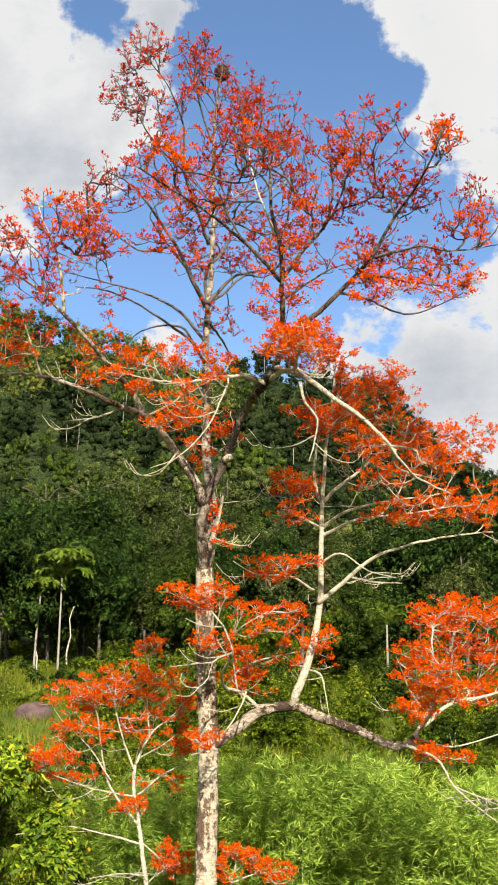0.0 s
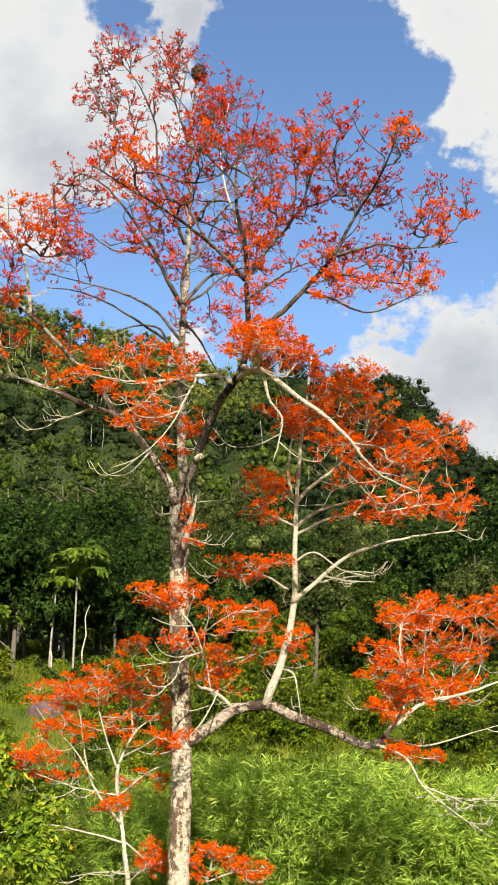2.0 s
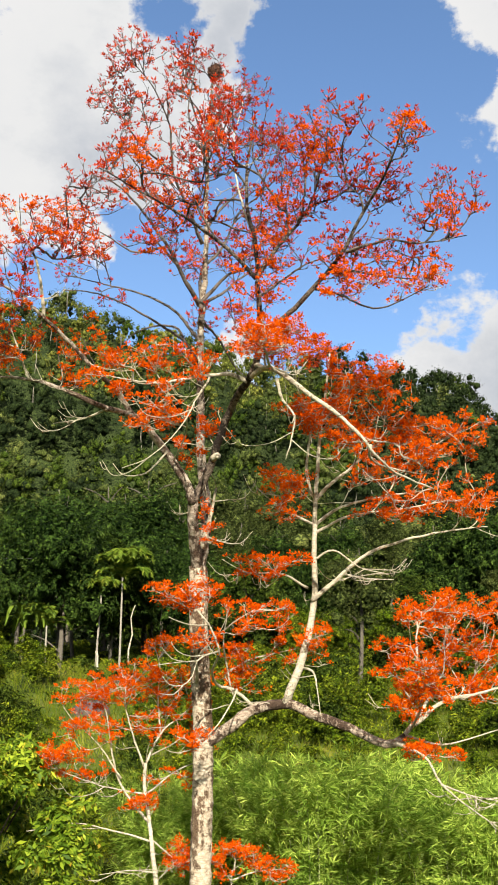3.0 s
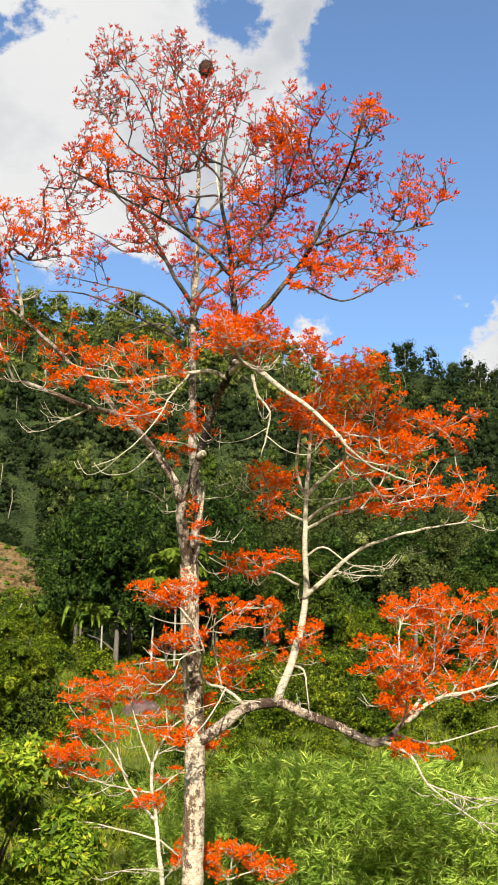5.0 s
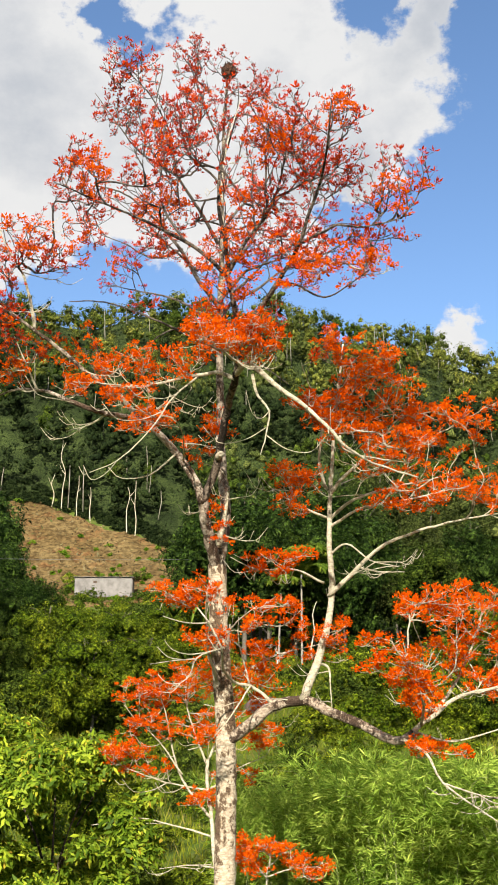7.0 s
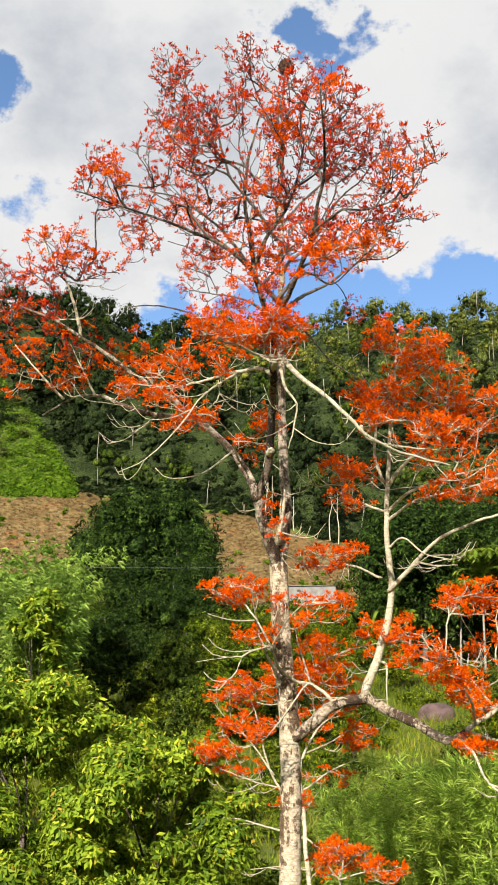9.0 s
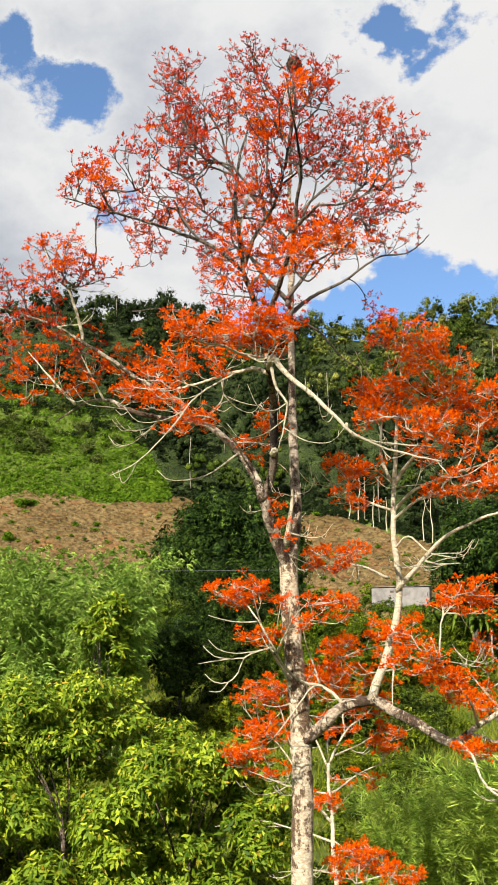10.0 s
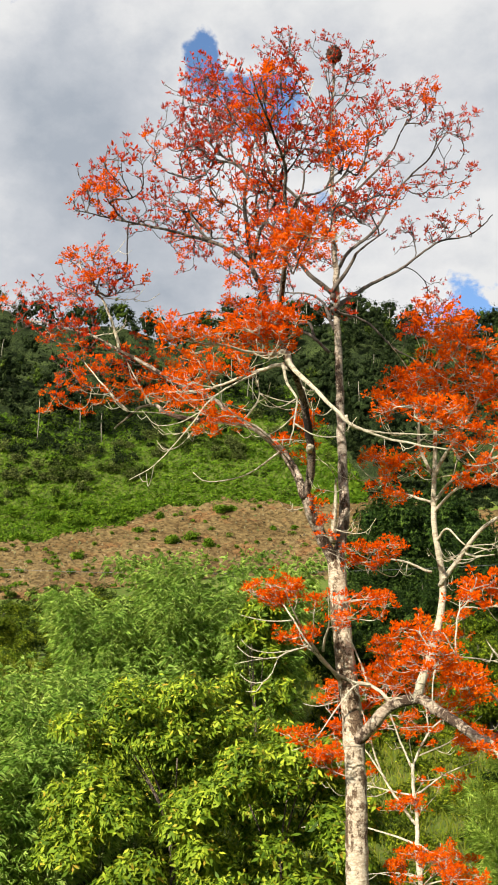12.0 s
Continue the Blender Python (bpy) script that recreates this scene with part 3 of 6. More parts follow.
def bark_of(name):
    if name.startswith("leader_"):
        return BARK_SHADED_TWIG
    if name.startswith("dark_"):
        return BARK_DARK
    if name == "right_limb":
        return BARK_KNEE
    if name in ("left_stem", "leader", "left_limb", "left_upper_limb"):
        return BARK_LIMB
    if name == "trunk":
        return BARK
    return BARK_PALE


def finish(plant, rng, red_above=99.0, single=False, share=1.0, petals=22, size=0.038, bare=0):
    for name, line, radii in plant.limbs:
        big = name in ("trunk", "stem")
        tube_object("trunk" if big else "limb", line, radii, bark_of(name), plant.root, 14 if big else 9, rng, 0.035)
    bare_twigs(plant, np.random.default_rng(77), bare)
    lines, tips, ways = grow(plant, rng, share, red_above + 0.3)
    low = [l for l in lines if l[0][-1][2] < red_above]
    high = [l for l in lines if l[0][-1][2] >= red_above]
    # one kind of twig: pale below, with shade painted into the bark above
    for group, mat in ((low, BARK_PALE), (high, BARK_SHADED_TWIG)):
        if group:
            v, f = tubes(group, 4)
            solid("twig_growth", v, f, mat, plant.root, kind="stuff")
    # near the top most shoots get painted-backlit crimson buds, with patches of open heads
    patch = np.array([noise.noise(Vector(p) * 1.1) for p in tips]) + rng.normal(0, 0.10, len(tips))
    patch += 0.12 * (tips[:, 1] < 14.8)        # fewer crimson shoots on the front bough
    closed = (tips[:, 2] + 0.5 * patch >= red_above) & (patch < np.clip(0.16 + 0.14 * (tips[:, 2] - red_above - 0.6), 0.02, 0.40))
    for sel, mat, make, count, long in ((~closed, PETAL, blossom, petals, size), (closed, BUD_BACKLIT, buds, 9, 0.056)):
        if not sel.any():
            continue
        t, w = tips[sel], ways[sel]
        if single:
            # the blossoms that hang nearest to the bank are pieces of their own
            near = np.argsort(t[:, 1])[:150]
            kinds = []
            for k in range(8):
                v, f = make(np.zeros((1, 3)), np.array([[0, 0, 1.0]]), rng, count, long)
                me = mesh_of("blossom", v, f)
                me.materials.append(mat)
                kinds.append(me)
            for k in near:
                ob = new("blossom", kinds[k % 8])
                ob.parent, ob.location = plant.root, t[k]
                ob.rotation_mode = "QUATERNION"
                ob.rotation_quaternion = Vector(w[k] * 0.5 + [0, 0, 0.6]).to_track_quat("Z", "Y")
            rest = np.setdiff1d(np.arange(len(t)), near)
            t, w = t[rest], w[rest]
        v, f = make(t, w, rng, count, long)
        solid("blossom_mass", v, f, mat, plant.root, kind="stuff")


# upper twigs look dark against the sky; that shade is in this bark colour
BARK_SHADED_TWIG = bark_material("thin_shaded_twig", (0.14, 0.112, 0.092), (0.075, 0.06, 0.05), (0.030, 0.024, 0.02), 0.45)


def build_blossom_trees():
    main = Plant(thing("coral_tree", "tall coral tree with pale mottled bark, leafless, covered in orange-red blossom", "tree", "coral trees"))
    small = Plant(thing("coral_tree", "small pale-stemmed coral tree full of orange blossom behind the tall one", "tree", "coral trees"))
    shrub = Plant(thing("coral_tree", "low coral tree seedling with orange blossom beside the tall trunk", "tree", "coral trees"))
    limb(main, "trunk", 0.185, 0.145, (-0.61, 18.14, -2.70), (-0.58, 18.16, -0.60), (-0.57, 18.13, 1.44), (-0.65, 17.98, 3.00), (-0.67, 17.88, 4.20))
    limb(main, "left_stem", 0.1, 0.085, (-0.68, 17.85, 4.15), (-0.71, 17.40, 4.70), (-0.69, 17.15, 5.15))
    limb(main, "leader", 0.1, 0.018, (-0.66, 17.90, 4.15), (-0.60, 17.95, 5.00), (-0.74, 18.05, 6.00), (-0.77, 18.08, 6.95), (-0.77, 18.05, 7.92), (-0.75, 18.00, 8.76), (-0.72, 17.90, 9.59), (-0.69, 17.85, 10.60), (-0.67, 17.90, 12.05), (-0.55, 17.85, 13.15))
    limb(main, "left_limb", 0.078, 0.012, (-0.69, 17.15, 5.08), (-0.76, 17.10, 5.36), (-1.09, 17.08, 5.87), (-1.35, 16.85, 6.17), (-1.53, 16.63, 6.30), (-1.72, 16.20, 6.29), (-1.94, 15.85, 6.29), (-2.32, 15.65, 6.45), (-2.70, 15.90, 6.65), (-3.11, 16.15, 6.82), (-3.70, 16.30, 6.90), (-4.40, 16.40, 6.70))
    limb(main, "left_upper_limb", 0.052, 0.012, (-1.53, 16.65, 6.30), (-1.78, 16.25, 6.65), (-1.98, 15.75, 6.82), (-2.26, 15.40, 7.07), (-2.56, 15.00, 7.32), (-2.88, 14.68, 7.58), (-3.18, 14.30, 7.69), (-3.60, 13.90, 7.80))
    limb(main, "left_rise", 0.03, 0.008, (-2.63, 14.95, 7.37), (-2.65, 14.80, 7.77), (-2.70, 14.60, 8.19), (-2.88, 14.40, 8.53), (-2.98, 14.30, 8.82))
    limb(main, "left_far_rise", 0.025, 0.007, (-3.82, 16.20, 6.86), (-4.23, 16.00, 7.34), (-4.67, 15.90, 7.85))
    limb(main, "left_twig", 0.02, 0.007, (-3.11, 16.10, 6.80), (-3.22, 15.90, 7.13), (-3.37, 15.70, 7.60))
    limb(main, "left_shoot", 0.022, 0.007, (-1.58, 16.65, 6.35), (-1.09, 16.50, 6.58), (-1.02, 16.40, 6.87))
    limb(main, "left_bare", 0.017, 0.006, (-1.11, 17.05, 5.87), (-1.32, 16.50, 5.45), (-1.55, 15.90, 5.26), (-1.69, 15.70, 5.38))
    limb(main, "left_bare_two", 0.013, 0.005, (-1.01, 17.10, 5.75), (-0.71, 16.20, 5.92), (-0.54, 15.20, 6.07), (-0.29, 14.80, 6.19))
    limb(main, "left_dead", 0.02, 0.006, (-1.88, 15.95, 6.28), (-2.25, 16.20, 6.22), (-2.83, 16.60, 6.24))
    limb(main, "dark_stem", 0.070, 0.052, (-0.69, 17.15, 5.10), (-0.52, 17.05, 5.42), (-0.33, 16.85, 5.77), (-0.17, 16.55, 6.12), (0.02, 16.20, 6.44), (0.24, 15.75, 6.60), (0.38, 15.45, 6.76))
    limb(main, "dark_riser", 0.055, 0.012, (0.30, 15.62, 6.64), (0.40, 15.40, 6.80), (0.47, 15.15, 7.05), (0.47, 14.93, 7.40), (0.44, 14.70, 7.71), (0.45, 14.62, 8.02), (0.43, 14.60, 8.36), (0.34, 14.65, 8.76), (0.31, 14.80, 9.55), (0.37, 15.00, 10.40))
    limb(main, "dark_right", 0.048, 0.009, (0.47, 15.16, 7.06), (0.72, 14.93, 7.20), (1.03, 14.65, 7.37), (1.44, 14.25, 7.67), (1.72, 13.90, 7.93), (1.94, 13.62, 8.30), (2.15, 13.15, 8.50), (2.30, 12.75, 8.72), (2.40, 12.50, 8.95))
    limb(main, "dark_right_low", 0.026, 0.006, (1.69, 14.00, 7.85), (2.06, 13.70, 7.82), (2.24, 13.60, 7.84), (2.70, 13.50, 7.73), (3.21, 13.40, 7.78))
    limb(main, "dark_right_sag", 0.022, 0.006, (1.25, 14.45, 7.52), (1.64, 14.10, 7.28), (2.04, 13.70, 6.93), (2.36, 13.40, 6.91), (2.69, 13.20, 7.02))
    limb(main, "dark_right_mid", 0.02, 0.006, (1.51, 14.20, 7.72), (2.07, 13.80, 7.42), (2.55, 13.40, 7.20))
    limb(main, "dark_fork", 0.034, 0.007, (0.46, 14.67, 7.82), (0.69, 14.55, 8.09), (1.07, 14.50, 8.60), (1.26, 14.40, 8.90), (1.40, 14.30, 9.37), (1.55, 14.20, 9.80))
    limb(main, "dark_fork_right", 0.018, 0.006, (1.18, 14.40, 8.73), (1.68, 14.20, 8.84), (2.05, 14.00, 9.21))
    limb(main, "dark_left", 0.034, 0.007, (0.44, 14.68, 7.78), (0.05, 14.45, 8.15), (-0.21, 14.15, 8.27), (-0.53, 13.80, 8.37), (-0.97, 13.45, 8.52), (-1.50, 13.10, 8.70))
    limb(main, "dark_thin", 0.022, 0.006, (0.49, 14.80, 7.57), (0.76, 14.70, 7.75), (1.14, 14.40, 7.87), (1.45, 14.20, 7.89))
    limb(main, "back_riser", 0.02, 0.006, (0.42, 14.60, 8.30), (0.10, 15.40, 9.49), (-0.05, 16.20, 10.79), (0.08, 16.50, 11.69))
    limb(main, "leader_left", 0.045, 0.01, (-0.75, 18.00, 8.70), (-0.95, 17.60, 9.00), (-1.19, 17.40, 9.44), (-1.49, 17.25, 9.91), (-1.64, 17.00, 10.04), (-1.99, 16.70, 10.35), (-2.37, 16.40, 10.39))
    limb(main, "leader_left_low", 0.025, 0.007, (-1.27, 17.60, 9.64), (-1.84, 17.70, 9.60), (-2.32, 17.60, 9.85), (-2.70, 17.50, 10.02))
    limb(main, "leader_left_curl", 0.025, 0.007, (-1.05, 17.80, 9.29), (-1.57, 17.10, 9.74), (-1.65, 16.90, 9.89), (-1.44, 16.80, 10.10))
    limb(main, "leader_left_high", 0.035, 0.008, (-0.71, 17.85, 9.78), (-0.87, 17.50, 10.14), (-1.11, 16.80, 10.61), (-1.11, 16.40, 11.10), (-1.29, 16.10, 11.64), (-1.60, 15.90, 12.02))
    limb(main, "leader_left_top", 0.02, 0.006, (-1.11, 16.80, 10.61), (-1.54, 16.20, 10.78), (-1.93, 15.90, 11.31), (-2.21, 15.80, 11.75))
    limb(main, "leader_mid_left", 0.03, 0.008, (-0.73, 17.85, 7.63), (-0.97, 17.60, 7.94), (-1.28, 17.30, 8.07), (-1.74, 16.80, 8.22), (-2.20, 16.50, 8.34), (-2.69, 16.20, 8.30))
    limb(main, "leader_twisted", 0.026, 0.007, (-0.93, 17.70, 7.93), (-1.14, 17.80, 8.26), (-1.73, 18.00, 8.28), (-2.17, 18.20, 8.00))
    limb(main, "leader_left_back", 0.032, 0.008, (-0.76, 18.02, 8.10), (-1.25, 18.35, 8.75), (-1.90, 18.75, 9.25), (-2.60, 19.05, 9.55), (-3.25, 19.45, 9.90))
    limb(main, "end_front", 0.024, 0.007, (2.60, 17.35, 1.68), (2.72, 16.75, 2.00), (2.62, 16.20, 2.35), (2.60, 15.80, 2.75))
    limb(main, "leader_right", 0.04, 0.009, (-0.71, 17.90, 8.71), (-0.35, 18.00, 9.17), (-0.00, 17.80, 9.24), (0.66, 17.60, 9.31))
    limb(main, "leader_back", 0.045, 0.009, (-0.72, 17.90, 8.39), (-0.72, 18.90, 9.11), (-0.43, 19.60, 9.62), (-0.10, 20.20, 10.20), (0.35, 20.70, 10.44), (0.62, 21.00, 10.82))
    limb(main, "leader_back_high", 0.04, 0.009, (-0.71, 17.90, 8.59), (-0.74, 18.30, 9.46), (-0.47, 18.90, 10.14), (-0.22, 19.30, 11.01), (0.16, 19.70, 11.63), (0.49, 20.00, 12.36))
    limb(main, "leader_back_top", 0.03, 0.008, (-0.68, 17.85, 10.01), (-0.44, 18.30, 10.66), (-0.09, 18.70, 11.27), (0.09, 19.00, 12.02), (0.35, 19.20, 12.60))
    limb(main, "leader_back_bend", 0.028, 0.007, (-0.66, 17.90, 8.37), (-0.48, 18.50, 8.32), (-0.17, 18.90, 7.86), (0.21, 19.20, 7.56))
    limb(main, "leader_top_left", 0.022, 0.006, (-0.69, 17.80, 11.70), (-0.88, 17.60, 12.24), (-1.02, 17.40, 12.79), (-1.23, 17.30, 13.22))
    limb(main, "leader_top_right", 0.022, 0.006, (-0.69, 17.80, 11.15), (-0.37, 17.50, 11.64), (-0.17, 17.20, 12.01), (-0.12, 17.00, 12.32))
    limb(main, "arch_right", 0.05, 0.009, (0.30, 15.62, 6.64), (0.55, 15.30, 6.68), (0.82, 15.05, 6.50), (1.05, 14.85, 6.25), (1.50, 14.70, 5.88), (1.88, 14.65, 5.50), (2.10, 14.80, 5.24), (2.37, 15.20, 5.10), (2.90, 15.60, 4.95))
    limb(main, "arch_spur", 0.02, 0.006, (2.00, 14.72, 5.37), (1.98, 14.90, 5.26), (2.22, 15.50, 5.26), (2.76, 15.90, 5.23))
    limb(main, "arch_drop", 0.024, 0.007, (0.72, 15.00, 6.41), (0.80, 15.00, 6.10), (0.96, 15.00, 5.86), (0.92, 15.00, 5.53), (0.84, 15.00, 5.25))
    limb(main, "front_left_low", 0.036, 0.008, (0.26, 15.70, 6.60), (-0.05, 15.75, 6.72), (-0.40, 15.60, 6.64), (-1.00, 15.35, 6.52), (-1.60, 15.10, 6.50))
    limb(main, "front_left_high", 0.034, 0.008, (0.38, 15.45, 6.76), (0.60, 14.80, 6.50), (0.65, 14.30, 6.42), (0.64, 13.90, 6.40), (0.62, 13.40, 6.30), (0.40, 13.00, 6.35))
    limb(main, "front_left_drop", 0.017, 0.005, (-0.30, 15.65, 6.66), (-0.33, 15.00, 6.25), (-0.42, 14.65, 5.92), (-0.48, 14.55, 5.74), (-0.65, 14.35, 5.40), (-0.93, 14.20, 5.10), (-1.25, 14.05, 4.92))
    limb(main, "right_limb", 0.1, 0.06, (-0.55, 18.10, 1.40), (-0.06, 18.02, 1.77), (0.20, 18.00, 1.96), (0.70, 17.93, 2.05), (1.20, 17.75, 1.88), (1.69, 17.50, 1.70), (2.25, 17.25, 1.47), (2.52, 17.20, 1.58))
    limb(main, "second_stem", 0.072, 0.014, (0.72, 17.93, 2.05), (0.98, 17.97, 2.80), (1.15, 18.03, 3.61), (1.20, 17.85, 4.50), (1.23, 17.85, 5.30), (1.29, 17.85, 6.28), (1.39, 17.80, 7.04), (1.47, 17.80, 7.73))
    limb(main, "second_twin", 0.03, 0.008, (1.16, 17.85, 5.33), (1.08, 17.70, 5.77), (1.15, 17.60, 6.59), (0.94, 17.50, 7.04))
    limb(main, "second_right_top", 0.034, 0.008, (1.22, 17.85, 5.26), (1.58, 17.70, 5.58), (2.12, 17.50, 6.01), (2.65, 17.30, 6.52))
    limb(main, "second_right_mid", 0.03, 0.008, (1.19, 17.85, 4.82), (1.58, 17.70, 5.07), (2.28, 17.50, 5.22), (3.04, 17.20, 5.30))
    limb(main, "second_right_flat", 0.026, 0.007, (1.19, 17.85, 4.70), (1.75, 17.60, 4.94), (2.61, 17.30, 5.00), (3.28, 17.10, 5.10))
    limb(main, "second_right_low", 0.042, 0.008, (1.15, 18.00, 3.66), (1.62, 17.90, 4.06), (2.02, 17.80, 4.36), (2.65, 17.70, 4.58), (3.35, 17.60, 4.70), (3.89, 17.50, 4.75))
    limb(main, "second_bare", 0.02, 0.006, (1.64, 17.90, 4.08), (2.00, 17.60, 3.95), (2.42, 17.40, 3.91))
    limb(main, "second_bare_two", 0.02, 0.006, (1.17, 17.90, 4.28), (1.50, 17.70, 4.43), (1.90, 17.50, 4.14), (2.33, 17.40, 3.99))
    limb(main, "second_left_high", 0.022, 0.006, (1.16, 17.85, 4.87), (0.76, 17.60, 5.05), (0.40, 17.40, 5.28), (0.22, 17.30, 5.48))
    limb(main, "second_left_low", 0.022, 0.006, (1.08, 17.90, 3.85), (0.67, 17.60, 4.04), (0.14, 17.30, 4.03), (-0.21, 17.10, 4.19))
    limb(main, "second_hook", 0.022, 0.006, (0.99, 18.00, 2.60), (1.16, 17.80, 2.54), (1.23, 17.60, 2.24), (1.27, 17.50, 1.90))
    limb(main, "second_top_right", 0.02, 0.006, (1.35, 17.80, 6.84), (1.69, 17.70, 7.01), (2.04, 17.50, 7.05))
    limb(main, "end_riser", 0.042, 0.009, (2.49, 17.20, 1.56), (2.76, 17.70, 1.89), (2.98, 18.20, 2.23), (3.14, 18.40, 2.55), (3.35, 18.50, 3.05), (3.48, 18.60, 3.56))
    limb(main, "end_right", 0.036, 0.008, (2.67, 17.45, 1.75), (3.17, 17.60, 2.09), (3.95, 17.60, 2.29), (4.78, 17.70, 2.65))
    limb(main, "end_left", 0.02, 0.006, (2.77, 17.75, 1.92), (2.48, 17.50, 2.37), (2.29, 17.30, 2.78))
    limb(main, "end_low", 0.026, 0.006, (2.34, 17.25, 1.50), (2.75, 16.70, 1.31), (2.96, 16.60, 0.93), (3.48, 16.90, 0.53), (3.98, 17.00, 0.22))
    limb(main, "end_low_right", 0.018, 0.005, (2.52, 17.20, 1.60), (3.08, 17.20, 1.48), (3.67, 17.20, 1.63), (4.31, 17.40, 1.80))
    limb(main, "end_drop", 0.016, 0.005, (2.96, 16.60, 0.93), (3.41, 16.90, 0.77), (3.98, 17.30, 0.67))
    limb(main, "knee_limb", 0.028, 0.010, (0.26, 17.98, 1.98), (0.06, 17.98, 2.15), (-0.13, 17.92, 2.27), (-0.32, 17.72, 2.32), (-0.36, 17.27, 2.50), (-0.20, 16.65, 2.77), (-0.33, 16.46, 3.13), (-0.58, 16.45, 3.42), (-0.75, 16.40, 3.66))
    limb(main, "knee_bare", 0.015, 0.005, (-0.20, 16.65, 2.77), (-0.33, 16.45, 2.71), (-0.47, 16.28, 2.60), (-0.53, 16.21, 2.38), (-0.66, 16.15, 2.25), (-0.84, 16.06, 2.26), (-0.92, 15.95, 2.37))
    limb(main, "knee_bare_two", 0.010, 0.004, (-0.47, 16.28, 2.60), (-0.72, 16.15, 2.57), (-1.07, 16.00, 2.52))
    limb(main, "knee_bare_high", 0.010, 0.004, (-0.30, 16.50, 2.72), (-0.55, 16.15, 2.66), (-0.72, 15.95, 2.72), (-0.80, 15.85, 2.84))
    limb(main, "knee_bare_mid", 0.009, 0.004, (-0.60, 16.20, 2.58), (-0.80, 16.00, 2.62), (-0.93, 15.90, 2.76))
    limb(main, "knee_bare_low", 0.010, 0.004, (-0.66, 16.15, 2.25), (-0.78, 16.15, 2.13), (-0.98, 16.15, 2.14))
    limb(main, "knee_head_left", 0.012, 0.005, (-0.33, 16.46, 3.13), (-0.62, 16.20, 3.12), (-0.85, 15.90, 3.19))
    limb(main, "knee_drop", 0.017, 0.006, (-0.10, 17.93, 2.25), (0.00, 17.40, 2.22), (-0.18, 17.12, 1.83), (-0.38, 17.10, 1.60), (-0.53, 17.00, 1.41), (-0.80, 16.95, 1.32))
    limb(main, "knee_drop_left", 0.009, 0.004, (-0.10, 17.20, 2.02), (-0.35, 17.00, 1.94), (-0.55, 16.90, 1.98))
    limb(main, "knee_shoot", 0.018, 0.006, (-0.12, 17.93, 2.27), (-0.18, 17.80, 2.62), (-0.22, 17.60, 3.00), (-0.16, 17.40, 3.30))
    limb(main, "trunk_front", 0.028, 0.007, (-0.66, 17.90, 2.36), (-0.58, 17.30, 2.76), (-0.43, 16.70, 3.13), (-0.29, 16.20, 3.53))
    limb(main, "trunk_front_right", 0.022, 0.006, (-0.57, 17.40, 2.76), (-0.11, 17.00, 3.16), (0.32, 16.70, 3.38))
    limb(main, "knee_right", 0.02, 0.006, (-0.21, 18.20, 2.55), (0.24, 18.30, 2.78), (0.87, 18.40, 2.93))
    limb(main, "snag", 0.060, 0.016, (-0.60, 17.70, 4.45), (-0.46, 17.60, 4.92), (-0.41, 17.55, 5.19), (-0.36, 17.50, 5.39))
    limb(main, "left_stub", 0.055, 0.05, (-0.36, 16.86, 5.72), (-0.30, 16.80, 5.74), (-0.26, 16.77, 5.75))
    limb(small, "stem", 0.06, 0.03, (-1.55, 21.50, -2.70), (-1.72, 21.50, -1.05), (-1.83, 21.55, -0.40), (-1.92, 21.70, -0.02), (-2.04, 21.80, 0.57), (-2.05, 21.80, 1.05))
    limb(small, "right_fork", 0.028, 0.007, (-2.05, 21.80, 1.02), (-1.91, 21.90, 1.38), (-1.71, 22.00, 1.69), (-1.38, 22.10, 1.95), (-1.18, 22.20, 2.22))
    limb(small, "mid_fork", 0.022, 0.007, (-2.07, 21.80, 0.95), (-2.29, 21.70, 1.53), (-2.44, 21.60, 2.09), (-2.43, 21.60, 2.61))
    limb(small, "left_fork", 0.03, 0.007, (-1.94, 21.70, -0.00), (-2.40, 21.60, 0.57), (-2.61, 21.40, 1.18), (-2.69, 21.20, 1.88), (-2.88, 21.10, 2.38))
    limb(small, "left_low_fork", 0.02, 0.006, (-2.45, 21.50, 0.78), (-2.86, 21.30, 1.37), (-3.28, 21.20, 1.77))
    limb(small, "centre_rise", 0.018, 0.006, (-1.81, 22.00, 1.53), (-1.87, 22.00, 2.21), (-1.86, 22.00, 2.85), (-2.01, 22.00, 3.27))
    limb(small, "left_arm", 0.018, 0.006, (-2.03, 21.80, 0.49), (-2.75, 21.50, 0.62), (-3.46, 21.30, 0.87))
    limb(small, "long_arm", 0.022, 0.006, (-1.87, 21.60, -0.33), (-2.60, 21.40, -0.15), (-3.29, 21.20, -0.02), (-4.05, 21.00, -0.13))
    limb(small, "low_arm", 0.018, 0.005, (-1.72, 21.50, -0.85), (-2.26, 21.30, -0.81), (-2.73, 21.10, -0.86))
    limb(small, "right_arm", 0.018, 0.005, (-1.85, 21.60, -0.31), (-1.40, 21.90, -0.72), (-1.20, 22.00, -0.88))
    limb(small, "right_spread", 0.02, 0.006, (-1.99, 21.80, 0.52), (-1.57, 22.10, 0.86), (-1.06, 22.40, 1.12))
    limb(small, "right_rise", 0.018, 0.006, (-2.02, 21.85, 1.17), (-1.49, 22.30, 1.48), (-1.03, 22.60, 1.91))
    limb(shrub, "stem", 0.03, 0.012, (-0.05, 19.25, -2.60), (-0.19, 19.20, -0.75), (-0.15, 19.20, -0.51))
    limb(shrub, "left_arm", 0.014, 0.006, (-0.17, 19.20, -0.73), (-0.33, 19.10, -0.50), (-0.39, 19.00, -0.32))
